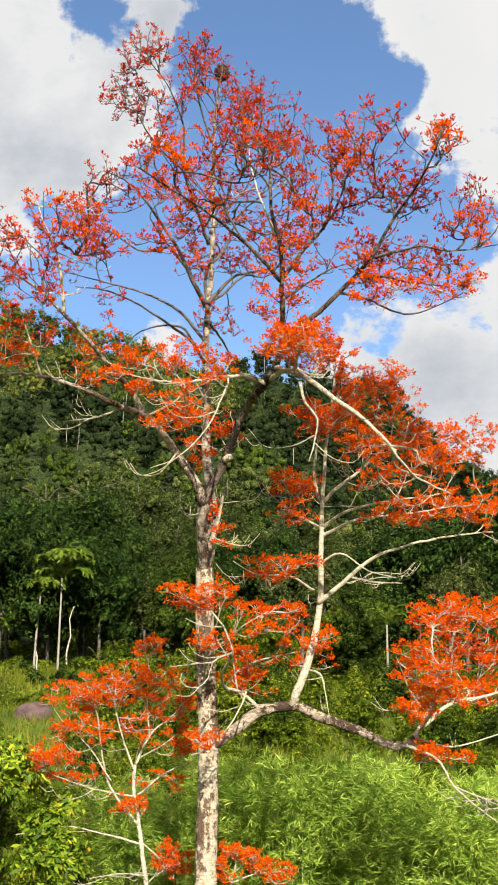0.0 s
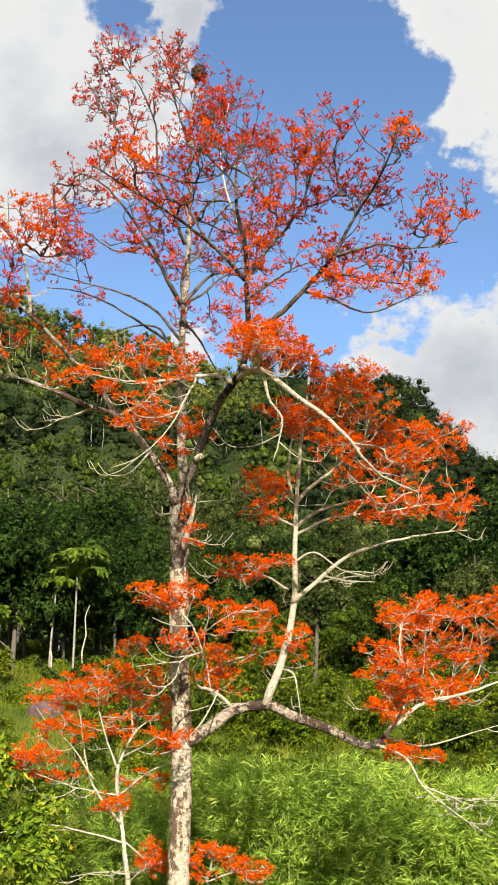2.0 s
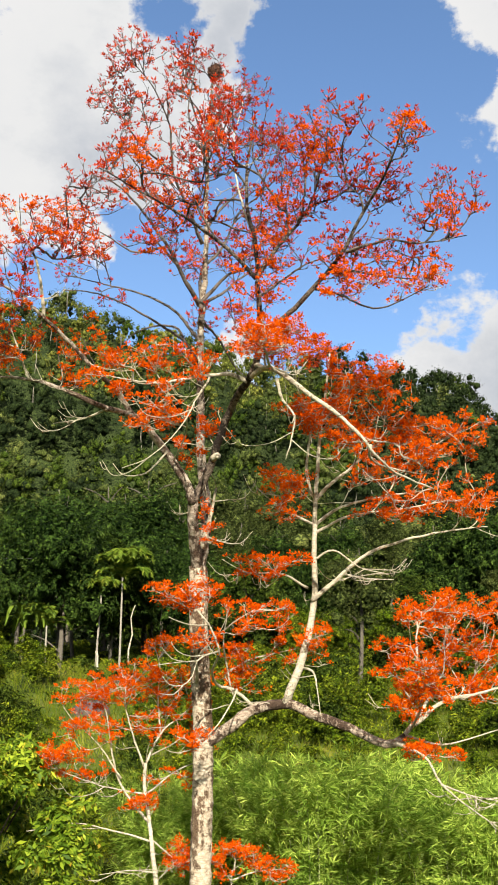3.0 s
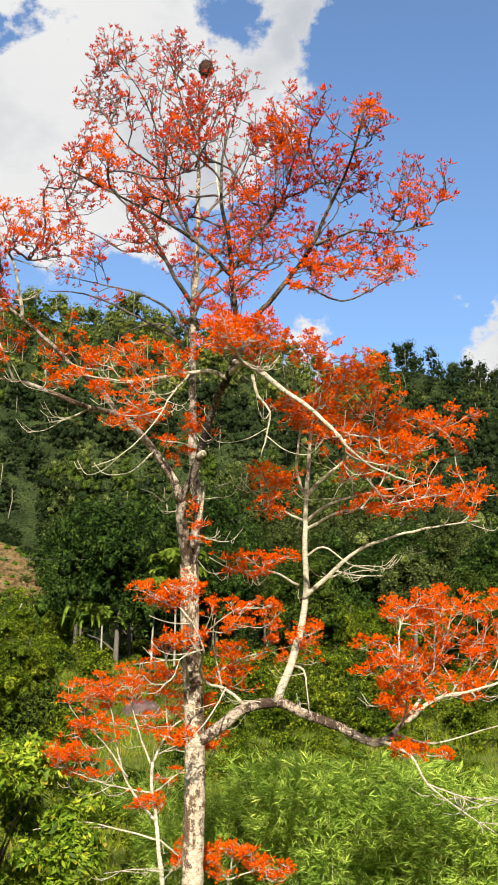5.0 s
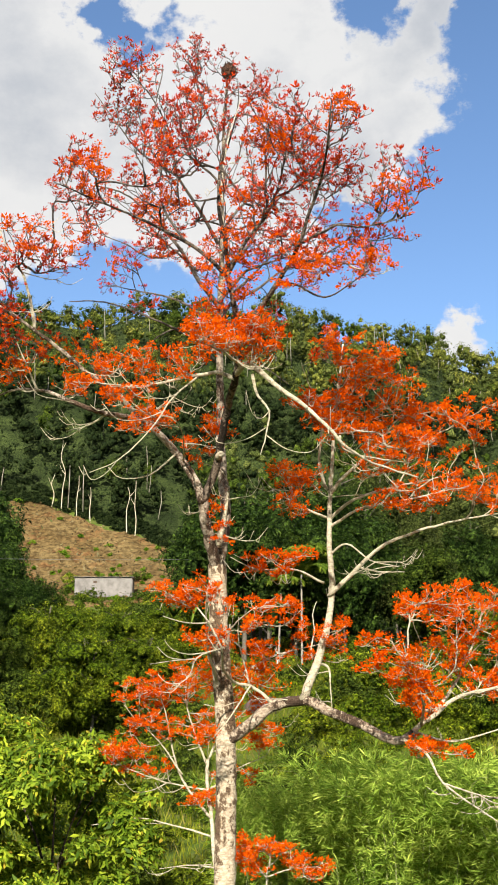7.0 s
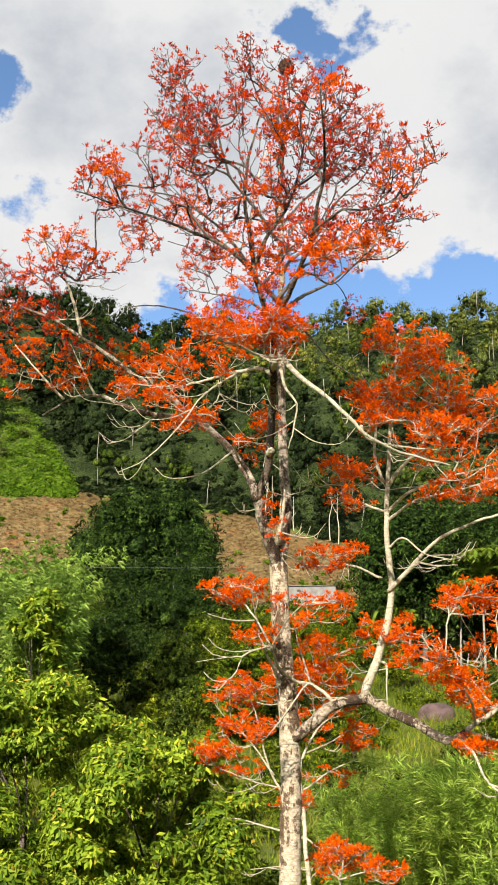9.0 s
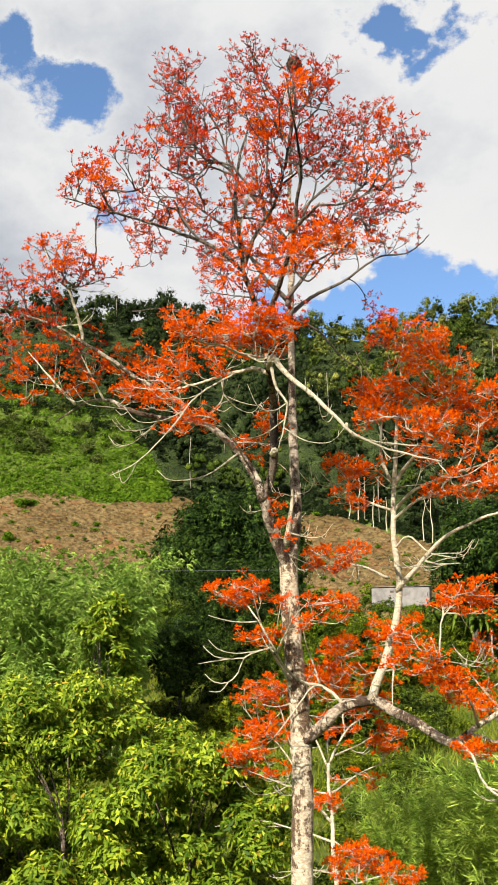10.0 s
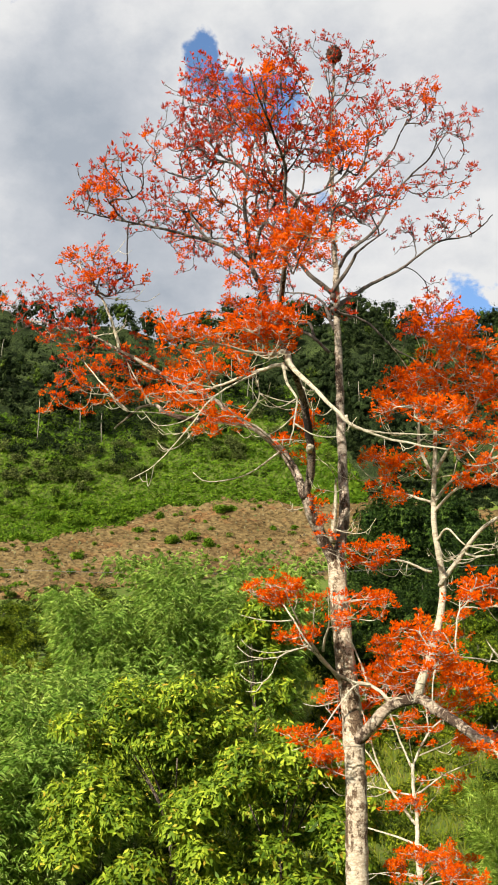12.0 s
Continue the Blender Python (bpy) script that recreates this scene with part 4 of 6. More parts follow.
    limb(shrub, "mid_arm", 0.014, 0.006, (-0.15, 19.20, -0.55), (-0.13, 19.20, -0.30), (-0.11, 19.20, -0.12))
    limb(shrub, "right_arm", 0.014, 0.006, (-0.17, 19.20, -0.68), (0.17, 19.30, -0.56), (0.53, 19.40, -0.53))
    cloud(main, 53, 0.71, 14.46, 8.95, 0.34, 0.59, 0.55)
    cloud(main, 17, -3.41, 19.56, 10.04, 0.34, 0.34, 0.30)
    cloud(main, 17, -0.72, 17.80, 13.35, 0.34, 0.34, 0.30)
    cloud(main, 17, -3.06, 15.68, 7.59, 0.34, 0.34, 0.30)
    cloud(main, 26, 1.44, 17.71, 7.73, 0.38, 0.34, 0.30)
    cloud(main, 26, -0.27, 20.62, 10.63, 0.36, 0.34, 0.30)
    cloud(main, 71, 2.98, 13.61, 8.35, 0.51, 0.34, 0.49)
    cloud(main, 44, -1.29, 16.06, 11.32, 0.40, 0.44, 0.46)
    cloud(main, 71, -1.16, 13.21, 8.89, 0.39, 0.38, 0.42)
    cloud(main, 26, 0.57, 17.70, 11.61, 0.34, 0.34, 0.30)
    cloud(main, 26, -0.97, 17.94, 9.40, 0.34, 0.40, 0.32)
    cloud(main, 53, -0.84, 15.60, 9.09, 0.61, 0.53, 0.56)
    cloud(main, 44, -2.60, 16.42, 9.60, 0.51, 0.34, 0.43)
    cloud(main, 26, 0.56, 16.98, 9.44, 0.52, 0.34, 0.30)
    cloud(main, 17, 0.90, 19.68, 12.07, 0.34, 0.34, 0.30)
    cloud(main, 26, 1.98, 15.42, 8.56, 0.40, 0.46, 0.38)
    cloud(main, 17, -0.67, 14.38, 10.85, 0.34, 0.34, 0.30)
    cloud(main, 35, 1.60, 13.16, 9.29, 0.56, 0.46, 0.30)
    cloud(main, 53, 0.60, 14.56, 7.99, 0.65, 0.34, 0.52)
    cloud(main, 80, -0.93, 17.02, 12.66, 0.34, 0.63, 0.64)
    cloud(main, 17, -2.04, 14.61, 8.25, 0.34, 0.34, 0.30)
    cloud(main, 62, -1.63, 15.80, 12.18, 0.53, 0.42, 0.30)
    cloud(main, 26, 0.10, 12.67, 8.66, 0.34, 0.43, 0.30)
    cloud(main, 80, -0.74, 14.50, 9.12, 0.53, 0.64, 0.47)
    cloud(main, 53, -2.01, 15.02, 9.41, 0.64, 0.59, 0.30)
    cloud(main, 44, -1.50, 16.99, 9.49, 0.53, 0.34, 0.32)
    cloud(main, 53, 0.29, 16.16, 9.11, 0.64, 0.43, 0.38)
    cloud(main, 35, -2.76, 18.72, 10.09, 0.41, 0.52, 0.30)
    cloud(main, 17, -1.63, 17.74, 10.85, 0.34, 0.34, 0.30)
    cloud(main, 17, -0.35, 20.60, 9.40, 0.34, 0.34, 0.30)
    cloud(main, 71, -0.13, 17.77, 12.65, 0.58, 0.49, 0.44)
    cloud(main, 71, 2.14, 13.95, 8.75, 0.43, 0.51, 0.37)
    cloud(main, 71, 0.03, 13.70, 9.40, 0.44, 0.67, 0.41)
    cloud(main, 26, -0.28, 15.29, 10.95, 0.35, 0.34, 0.30)
    cloud(main, 80, -2.04, 16.49, 11.79, 0.43, 0.39, 0.54)
    cloud(main, 35, 2.60, 14.40, 7.91, 0.46, 0.34, 0.31)
    cloud(main, 44, 0.56, 18.72, 12.04, 0.53, 0.63, 0.31)
    cloud(main, 26, 1.46, 14.96, 9.56, 0.34, 0.56, 0.46)
    cloud(main, 44, 2.46, 12.96, 8.98, 0.34, 0.35, 0.33)
    cloud(main, 17, -2.52, 19.09, 9.31, 0.34, 0.34, 0.30)
    cloud(main, 17, 0.73, 19.70, 11.10, 0.34, 0.34, 0.30)
    cloud(main, 26, -0.75, 18.08, 8.48, 0.34, 0.51, 0.30)
    cloud(main, 17, -0.35, 17.20, 11.75, 0.34, 0.34, 0.30)
    cloud(main, 53, 1.55, 14.25, 7.94, 0.38, 0.34, 0.40)
    cloud(main, 45, 1.70, 13.90, 7.42, 0.46, 0.40, 0.30)
    cloud(main, 55, 2.32, 13.50, 7.33, 0.60, 0.40, 0.37)
    cloud(main, 20, 2.70, 13.20, 7.13, 0.29, 0.30, 0.22)
    cloud(main, 60, -2.39, 14.30, 8.40, 0.56, 0.50, 0.44)
    cloud(main, 45, -2.86, 14.30, 8.40, 0.49, 0.50, 0.49)
    cloud(main, 50, -3.11, 14.20, 7.76, 0.56, 0.50, 0.48)
    cloud(main, 40, -2.84, 14.50, 7.39, 0.48, 0.40, 0.24)
    cloud(main, 50, -3.62, 14.00, 8.08, 0.56, 0.50, 0.48)
    cloud(main, 45, 0.36, 15.00, 7.35, 0.40, 0.60, 0.40)
    cloud(main, 86, -3.13, 16.00, 7.46, 0.61, 0.40, 0.53)
    cloud(main, 98, -2.32, 15.80, 7.21, 0.51, 0.40, 0.58)
    cloud(main, 49, -3.38, 16.10, 7.09, 0.44, 0.40, 0.30)
    cloud(main, 78, -4.13, 15.90, 7.50, 1.15, 0.50, 0.60)
    cloud(main, 65, -4.98, 16.10, 7.71, 0.63, 0.50, 0.73)
    cloud(main, 32, -1.60, 15.60, 6.54, 0.41, 0.40, 0.33)
    cloud(main, 32, -5.68, 16.20, 7.47, 0.55, 0.40, 0.49)
    cloud(main, 50, -1.00, 15.50, 5.98, 0.49, 0.50, 0.20)
    cloud(main, 30, -0.80, 14.80, 6.19, 0.55, 0.50, 0.20)
    cloud(main, 30, -0.32, 16.80, 6.26, 0.26, 0.40, 0.26)
    cloud(main, 25, -0.76, 17.00, 5.86, 0.35, 0.40, 0.26)
    cloud(main, 195, 0.69, 14.60, 6.82, 0.58, 0.45, 0.30)
    cloud(main, 40, -0.60, 15.60, 6.87, 0.50, 0.50, 0.29)
    cloud(main, 46, -1.20, 15.30, 6.85, 0.50, 0.40, 0.29)
    cloud(main, 34, -1.68, 15.20, 6.68, 0.33, 0.40, 0.25)
    cloud(main, 69, 0.65, 13.30, 6.37, 0.32, 0.50, 0.18)
    cloud(main, 78, 1.49, 17.50, 7.24, 0.65, 0.60, 0.37)
    cloud(main, 105, 2.02, 17.30, 6.70, 0.73, 0.60, 0.41)
    cloud(main, 105, 2.47, 17.40, 6.17, 0.73, 0.60, 0.41)
    cloud(main, 92, 3.08, 17.30, 5.96, 0.54, 0.60, 0.45)
    cloud(main, 60, 2.02, 17.30, 5.63, 0.60, 0.50, 0.32)
    cloud(main, 60, 1.80, 16.10, 5.80, 0.45, 0.45, 0.22)
    cloud(main, 26, 0.18, 19.60, 11.01, 0.42, 0.40, 0.36)
    cloud(main, 22, 0.81, 19.40, 11.69, 0.42, 0.40, 0.36)
    cloud(main, 22, -0.61, 20.00, 10.41, 0.42, 0.40, 0.36)
    cloud(main, 20, 0.23, 20.60, 10.69, 0.42, 0.40, 0.36)
    cloud(main, 24, 0.53, 18.80, 12.19, 0.42, 0.40, 0.36)
    cloud(main, 24, -0.10, 18.80, 11.12, 0.42, 0.40, 0.36)
    cloud(main, 20, -0.74, 18.80, 10.25, 0.42, 0.40, 0.36)
    cloud(main, 40, 1.25, 13.90, 9.35, 0.40, 0.40, 0.34)
    cloud(main, 40, 1.65, 13.75, 8.85, 0.45, 0.40, 0.32)
    cloud(main, 34, 1.15, 14.10, 8.65, 0.40, 0.40, 0.32)
    cloud(main, 44, 0.20, 14.05, 9.95, 0.45, 0.50, 0.36)
    cloud(main, 40, -0.42, 14.50, 9.80, 0.45, 0.50, 0.36)
    cloud(main, 30, 0.95, 14.30, 9.75, 0.40, 0.45, 0.34)
    cloud(main, 50, 2.70, 15.75, 5.45, 0.50, 0.40, 0.22)
    cloud(main, 105, 3.07, 17.40, 5.12, 0.72, 0.60, 0.38)
    cloud(main, 58, 3.67, 17.50, 5.19, 0.37, 0.50, 0.41)
    cloud(main, 78, 1.03, 17.50, 6.56, 0.41, 0.40, 0.27)
    cloud(main, 39, 3.57, 17.00, 6.16, 0.36, 0.40, 0.36)
    cloud(main, 58, 0.75, 17.40, 5.42, 0.40, 0.40, 0.27)
    cloud(main, 30, 0.66, 17.40, 5.01, 0.36, 0.30, 0.18)
    cloud(main, 39, 2.34, 17.30, 4.96, 0.62, 0.40, 0.18)
    cloud(main, 78, 2.29, 17.20, 7.05, 0.55, 0.50, 0.32)
    cloud(main, 60, 1.68, 17.60, 6.41, 0.55, 0.50, 0.37)
    cloud(main, 70, 0.49, 17.20, 4.13, 0.61, 0.40, 0.22)
    cloud(main, 85, -0.62, 16.40, 3.52, 0.36, 0.35, 0.26)
    cloud(main, 34, -0.48, 16.75, 2.93, 0.28, 0.30, 0.15)
    cloud(main, 22, -0.62, 16.98, 1.50, 0.30, 0.25, 0.14)
    cloud(main, 80, 0.32, 17.00, 3.30, 0.60, 0.60, 0.27)
    cloud(main, 72, 1.05, 18.20, 3.01, 0.64, 0.60, 0.37)
    cloud(main, 50, -0.03, 18.20, 2.56, 0.37, 0.40, 0.37)
    cloud(main, 20, -0.49, 17.30, 4.84, 0.18, 0.20, 0.35)
    cloud(main, 20, -1.00, 16.40, 3.50, 0.25, 0.30, 0.25)
    cloud(main, 40, 0.14, 18.20, 2.82, 0.46, 0.40, 0.28)
    cloud(main, 110, 3.40, 17.70, 3.35, 0.62, 0.70, 0.38)
    cloud(main, 95, 2.85, 16.50, 3.30, 0.48, 0.50, 0.28)
    cloud(main, 85, 2.45, 15.65, 2.55, 0.38, 0.42, 0.32)
    cloud(main, 70, 2.66, 16.10, 2.12, 0.34, 0.42, 0.26)
    cloud(main, 105, 3.05, 17.80, 2.70, 0.62, 0.60, 0.34)
    cloud(main, 69, 3.81, 18.10, 2.76, 0.46, 0.60, 0.46)
    cloud(main, 46, 2.55, 17.50, 2.04, 0.27, 0.30, 0.27)
    cloud(main, 46, 3.56, 17.80, 2.22, 0.36, 0.30, 0.23)
    cloud(main, 52, 2.64, 17.00, 1.38, 0.43, 0.30, 0.13)
    cloud(main, 17, 3.29, 17.00, 1.27, 0.13, 0.20, 0.13)
    cloud(main, 126, 4.31, 18.20, 3.39, 0.47, 0.60, 0.57)
    cloud(small, 120, -2.99, 21.20, 2.28, 0.65, 0.50, 0.32)
    cloud(small, 120, -2.22, 21.70, 2.51, 0.66, 0.60, 0.44)
    cloud(small, 110, -1.51, 22.20, 2.33, 0.62, 0.60, 0.50)
    cloud(small, 70, -3.56, 21.20, 1.17, 0.43, 0.40, 0.22)
    cloud(small, 60, -3.07, 21.20, 1.67, 0.54, 0.40, 0.27)
    cloud(small, 30, -1.95, 22.00, 3.17, 0.39, 0.40, 0.28)
    cloud(small, 40, -3.16, 21.40, 0.87, 0.65, 0.40, 0.22)
    cloud(small, 50, -2.00, 21.90, 1.69, 0.66, 0.50, 0.33)
    cloud(small, 40, -1.17, 22.40, 1.48, 0.45, 0.40, 0.28)
    cloud(small, 40, -2.14, 21.70, 0.32, 0.38, 0.30, 0.20)
    cloud(small, 20, -1.56, 22.10, 0.71, 0.45, 0.30, 0.17)
    cloud(small, 45, -1.30, 21.90, -0.67, 0.39, 0.40, 0.33)
    cloud(shrub, 40, -0.33, 19.00, -0.36, 0.29, 0.30, 0.27)
    cloud(shrub, 30, -0.11, 19.20, -0.21, 0.24, 0.30, 0.24)
    cloud(shrub, 30, 0.17, 19.30, -0.39, 0.24, 0.30, 0.20)
    cloud(shrub, 45, 0.58, 19.40, -0.57, 0.39, 0.35, 0.22)
    finish(main, np.random.default_rng(5), 7.3, True, 1.0, bare=90)
    finish(shrub, np.random.default_rng(7))
    finish(small, np.random.default_rng(6), share=1.9, bare=22)


build_blossom_trees()


# ---------------------------------------------------------------- the wooded hill
GOLD = (1 + 5 ** 0.5) / 2
KNOB = unit(np.array([(-1, GOLD, 0), (1, GOLD, 0), (-1, -GOLD, 0), (1, -GOLD, 0), (0, -1, GOLD), (0, 1, GOLD), (0, -1, -GOLD), (0, 1, -GOLD), (GOLD, 0, -1), (GOLD, 0, 1), (-GOLD, 0, -1), (-GOLD, 0, 1)], float))
KNOB_FACES = np.array([f for f in itertools.combinations(range(12), 3) if all(np.linalg.norm(KNOB[a] - KNOB[b]) < 1.1 for a, b in itertools.combinations(f, 2))])
for row in KNOB_FACES:
    if np.dot(np.cross(KNOB[row[1]] - KNOB[row[0]], KNOB[row[2]] - KNOB[row[0]]), KNOB[row[0]]) < 0:
        row[1], row[2] = row[2], row[1]


def crown(centre, wide, tall, count, leaf, rng, lobes=7, spread=0.45, core=0.40, fine=False):
    """Leaf sprays of one crown, gathered on dense uneven lobes with dark gaps between them."""
    lob = unit(rng.standard_normal((lobes, 3))) * rng.uniform(0.30, 0.95, (lobes, 1)) * np.array([wide, wide, tall]) * 0.40
    size = rng.uniform(0.17, 0.32, lobes) * (7 / lobes) ** 0.25
    pick = rng.integers(0, lobes, count)
    u = unit(rng.standard_normal((count, 3)))
    u[:, 2] = np.where(rng.random(count) < 0.75, np.abs(u[:, 2]), u[:, 2])
    box_size = np.array([wide, wide, min(tall, wide * 1.2)])
    base = centre + lob[pick] + u * size[pick][:, None] * rng.uniform(0.7, 1.1, (count, 1)) * box_size
    long = leaf * rng.uniform(0.6, 1.4, count)
    outer = tufts(base, u + [0, 0, 0.25], long, rng, spread) if fine else sprays(base, u + [0, 0, 0.25], long, long * rng.uniform(0.28, 0.5, count), rng, spread)
    if core == 0:
        return outer
    k = len(KNOB)
    lump = KNOB[None] * rng.uniform(0.30, 1.20, (lobes, k, 1)) * (size * core)[:, None, None] * box_size
    v = (centre + lob)[:, None] + lump
    f = KNOB_FACES[None] + (np.arange(lobes) * k)[:, None, None]
    return join([outer, (v.reshape(-1, 3), f.reshape(-1, 3))])


def build_woods():
    rng = np.random.default_rng(21)
    kinds = [(LEAF_SHADED, "broadleaf forest on the hill, darkened as under cloud shadow"), (LEAF_MID, "green forest trees on the slope"), (LEAF_GREY, "grey-green forest trees on the slope"), (LEAF_SUNLIT, "pale yellow-green sunlit trees along the ridge")]
    leaves, stems = [[], [], [], []], []
    n = 0
    while n < 2000:
        az = rng.uniform(-15, 58)
        r = 108 + 297 * rng.random() ** 0.8
        if n >= 1700:
            az, r = rng.uniform(-12, 40), rng.uniform(325, 402)        # the crest is closely grown
        if not wooded(az, r):
            continue
        p = spot(az, r)
        tall = rng.uniform(8, 16) * (0.75 if r > 330 else 1.0)
        wide = tall * rng.uniform(0.5, 0.85)
        # the hill's cloud shadow is painted through the share of darkest leaves
        if r < (285 if 0 < az < 18 else 185):
            share = [0.10, 0.34, 0.56, 0.0]
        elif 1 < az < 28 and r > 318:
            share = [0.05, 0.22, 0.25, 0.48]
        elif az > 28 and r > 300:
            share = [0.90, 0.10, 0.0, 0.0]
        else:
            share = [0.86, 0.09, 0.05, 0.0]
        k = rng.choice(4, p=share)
        leaf = 0.26 + r * 0.0009
        c = p + np.array([0, 0, tall * 0.62])
        near, mid = r < 165, r < 265
        leaves[k].append(crown(c, wide, tall * 0.85, 900 if near else 520 if mid else 280, leaf, rng, 28 if near else 18 if mid else 11, 0.6, 0.52))
        n += 1
        if rng.random() > 0.12:
            continue
        # a pale trunk that shows in front of the crown
        out = unit((np.array([CX, CY, 0]) - p * [1, 1, 0])[None])[0]
        foot = p + out * wide * rng.uniform(0.35, 0.6)
        top = foot + np.array([rng.normal() * 0.5, rng.normal() * 0.5, tall * rng.uniform(0.5, 0.85)])
        stems.append((np.array([foot - [0, 0, 1.5], (foot + top) / 2 + rng.normal(0, 0.2, 3), top]), [0.13, 0.10, 0.05]))
    # low growth that covers the forest floor
    m = 30000
    az, r = rng.uniform(-15, 58, m), np.sqrt(rng.uniform(100 ** 2, 400 ** 2, m))
    keep = wooded(az, r)
    p = spot(az[keep], r[keep])
    m = len(p)
    p[:, 2] += rng.uniform(0.2, 3.5, m)
    long = (0.5 + 0.0015 * r[keep]) * rng.uniform(0.6, 1.4, m)
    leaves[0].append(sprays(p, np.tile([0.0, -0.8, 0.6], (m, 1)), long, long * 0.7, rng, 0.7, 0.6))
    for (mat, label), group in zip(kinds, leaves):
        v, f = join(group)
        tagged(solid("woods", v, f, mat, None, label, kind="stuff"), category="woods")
    v, f = tubes(stems, 5)
    tagged(solid("tree_stems", v, f, WOOD_PALE, None, "thin pale grey trunks of the far forest", kind="stuff"), category="trunks")


build_woods()


def forest_tree(label, tall, wide, count, leaf, mat, seed, bare=0.35, bark=None):
    """One tree of the slope: tapered trunk, limbs and an uneven crown. Stands at the origin."""
    rng = np.random.default_rng(seed)
    root = thing("forest_tree", label, "tree", "trees of the slope")
    line = curve_points([(0, 0, -0.6), (rng.normal() * 0.15, rng.normal() * 0.15, tall * 0.4), (rng.normal() * 0.3, rng.normal() * 0.3, tall * 0.88)], 0.8)
    tube_object("trunk", line, np.linspace(tall * 0.016, 0.04, len(line)), bark or WOOD_FAR, root, 8)
    for k in range(9):
        a, h = rng.uniform(0, 6.28), rng.uniform(bare, 0.8) * tall
        s = np.array([0, 0, h])
        e = s + np.array([math.cos(a), math.sin(a), 0.6]) * wide * 0.2
        l = curve_points([s, (s + e) / 2 + [0, 0, 0.2], e], 0.5)
        tube_object("limb", l, np.linspace(tall * 0.006, 0.02, len(l)), bark or WOOD_FAR, root, 5)
    c = np.array([0, 0, tall * (bare + 1) / 2])
    v, f = crown(c, wide, tall * (1 - bare), int(count * 1.35), leaf * 0.78, rng, 46, 0.45, 0.55, True)
    solid("crown", v, f, mat, root)
    return root


def build_slope_trees():
    rng = np.random.default_rng(33)
    kinds = [
        forest_tree("dense dark green broadleaf tree on the slope", 12, 9.0, 4600, 0.46, LEAF_DEEP, 1, 0.06),
        forest_tree("green broadleaf tree on the slope", 9, 7.0, 3500, 0.33, LEAF_MID, 2, 0.06),
        forest_tree("slender grey-green tree with a thin crown", 11, 5.2, 2700, 0.30, LEAF_GREY, 3, 0.22),
        forest_tree("tall dense deep green tree on the slope", 15, 10.0, 8500, 0.40, LEAF_DEEP, 5, 0.05),
        forest_tree("tall grey-green tree with a feathery crown", 18, 7.0, 6500, 0.30, LEAF_GREY, 6, 0.25),
        forest_tree("young bright green tree on the slope", 5.5, 5.2, 2400, 0.27, LEAF_SHRUB, 4, 0.03),
    ]
    # heading, distance, kind, size: single trees that stand out, then the rest of the slope
    spots = [(15.6, 72, 0, 1.0), (13.0, 76, 1, 1.0), (-3.5, 80, 2, 1.1), (22, 62, 5, 0.9),
             (29.0, 150, 0, 1.25), (31.4, 165, 1, 2.0), (29.6, 160, 0, 1.7), (30.6, 150, 2, 1.6), (30.0, 128, 0, 1.5), (31.8, 124, 0, 1.3), (29.2, 118, 0, 1.1), (27.6, 58, 1, 0.5), (31.0, 56, 0, 0.5), (28.2, 70, 0, 0.55), (30.5, 72, 0, 0.7), (29.3, 64, 0, 0.5), (33.5, 150, 0, 1.1), (30.5, 140, 1, 1.1), (17.5, 82, 0, 0.95), (28, 85, 0, 0.6), (30.5, 92, 0, 0.68), (26, 78, 0, 0.5), (32.5, 100, 1, 0.7), (31.7, 100, 0, 1.3), (30.2, 106, 0, 1.15), (33.0, 110, 0, 1.0), (28.8, 98, 0, 0.9), (23, 50, 5, 0.95), (20.5, 56, 5, 0.85), (25.5, 60, 5, 0.95), (-10.5, 72, 0, 1.15), (-7.5, 75, 0, 1.0), (11.2, 79, 3, 1.0), (13.2, 84, 3, 0.95), (9.4, 88, 3, 0.9), (15.2, 90, 3, 1.0), (7.6, 100, 4, 1.0), (5.6, 106, 4, 1.0), (3.0, 110, 4, 1.0), (6.4, 92, 4, 0.8), (4.2, 97, 3, 0.8), (0.8, 104, 3, 0.9), (-2.0, 108, 4, 0.9), (-4.8, 76, 0, 1.0), (-8.5, 95, 3, 0.9), (-11.5, 100, 4, 0.9), (9.0, 112, 4, 1.05), (11.5, 110, 4, 1.0), (14.5, 112, 3, 1.1)]
    for r0, r1, n in ((62, 80, 16), (80, 98, 17), (98, 114, 18)):
        for k in range(n):
            az = -18 + 36 * (k + rng.uniform(0.05, 0.95)) / n
            d = rng.uniform(r0, r1)
            if 6.5 < az < 17 and d < 74:
                continue
            spots.append((az, d, int(rng.choice([0, 1, 2, 5], p=[0.14, 0.32, 0.28, 0.26])), rng.uniform(0.7, 1.05)))
    for k in range(26):
        az = rng.uniform(19, 58)
        r = rng.uniform(62, 185)
        spots.append((az, r, 5, rng.uniform(0.45, 0.8)))
    placed = set()
    for az, r, i, s in spots:
        p = spot(az, r)
        if i not in placed:
            placed.add(i)
            kinds[i].location, kinds[i].scale = p, (s, s, s)
            continue
        copy = copy_thing(kinds[i], Matrix.LocRotScale(Vector(p), Euler((0, 0, rng.uniform(0, 6.28))), None))
        copy.scale = (s, s, s * rng.uniform(0.9, 1.1))


build_slope_trees()


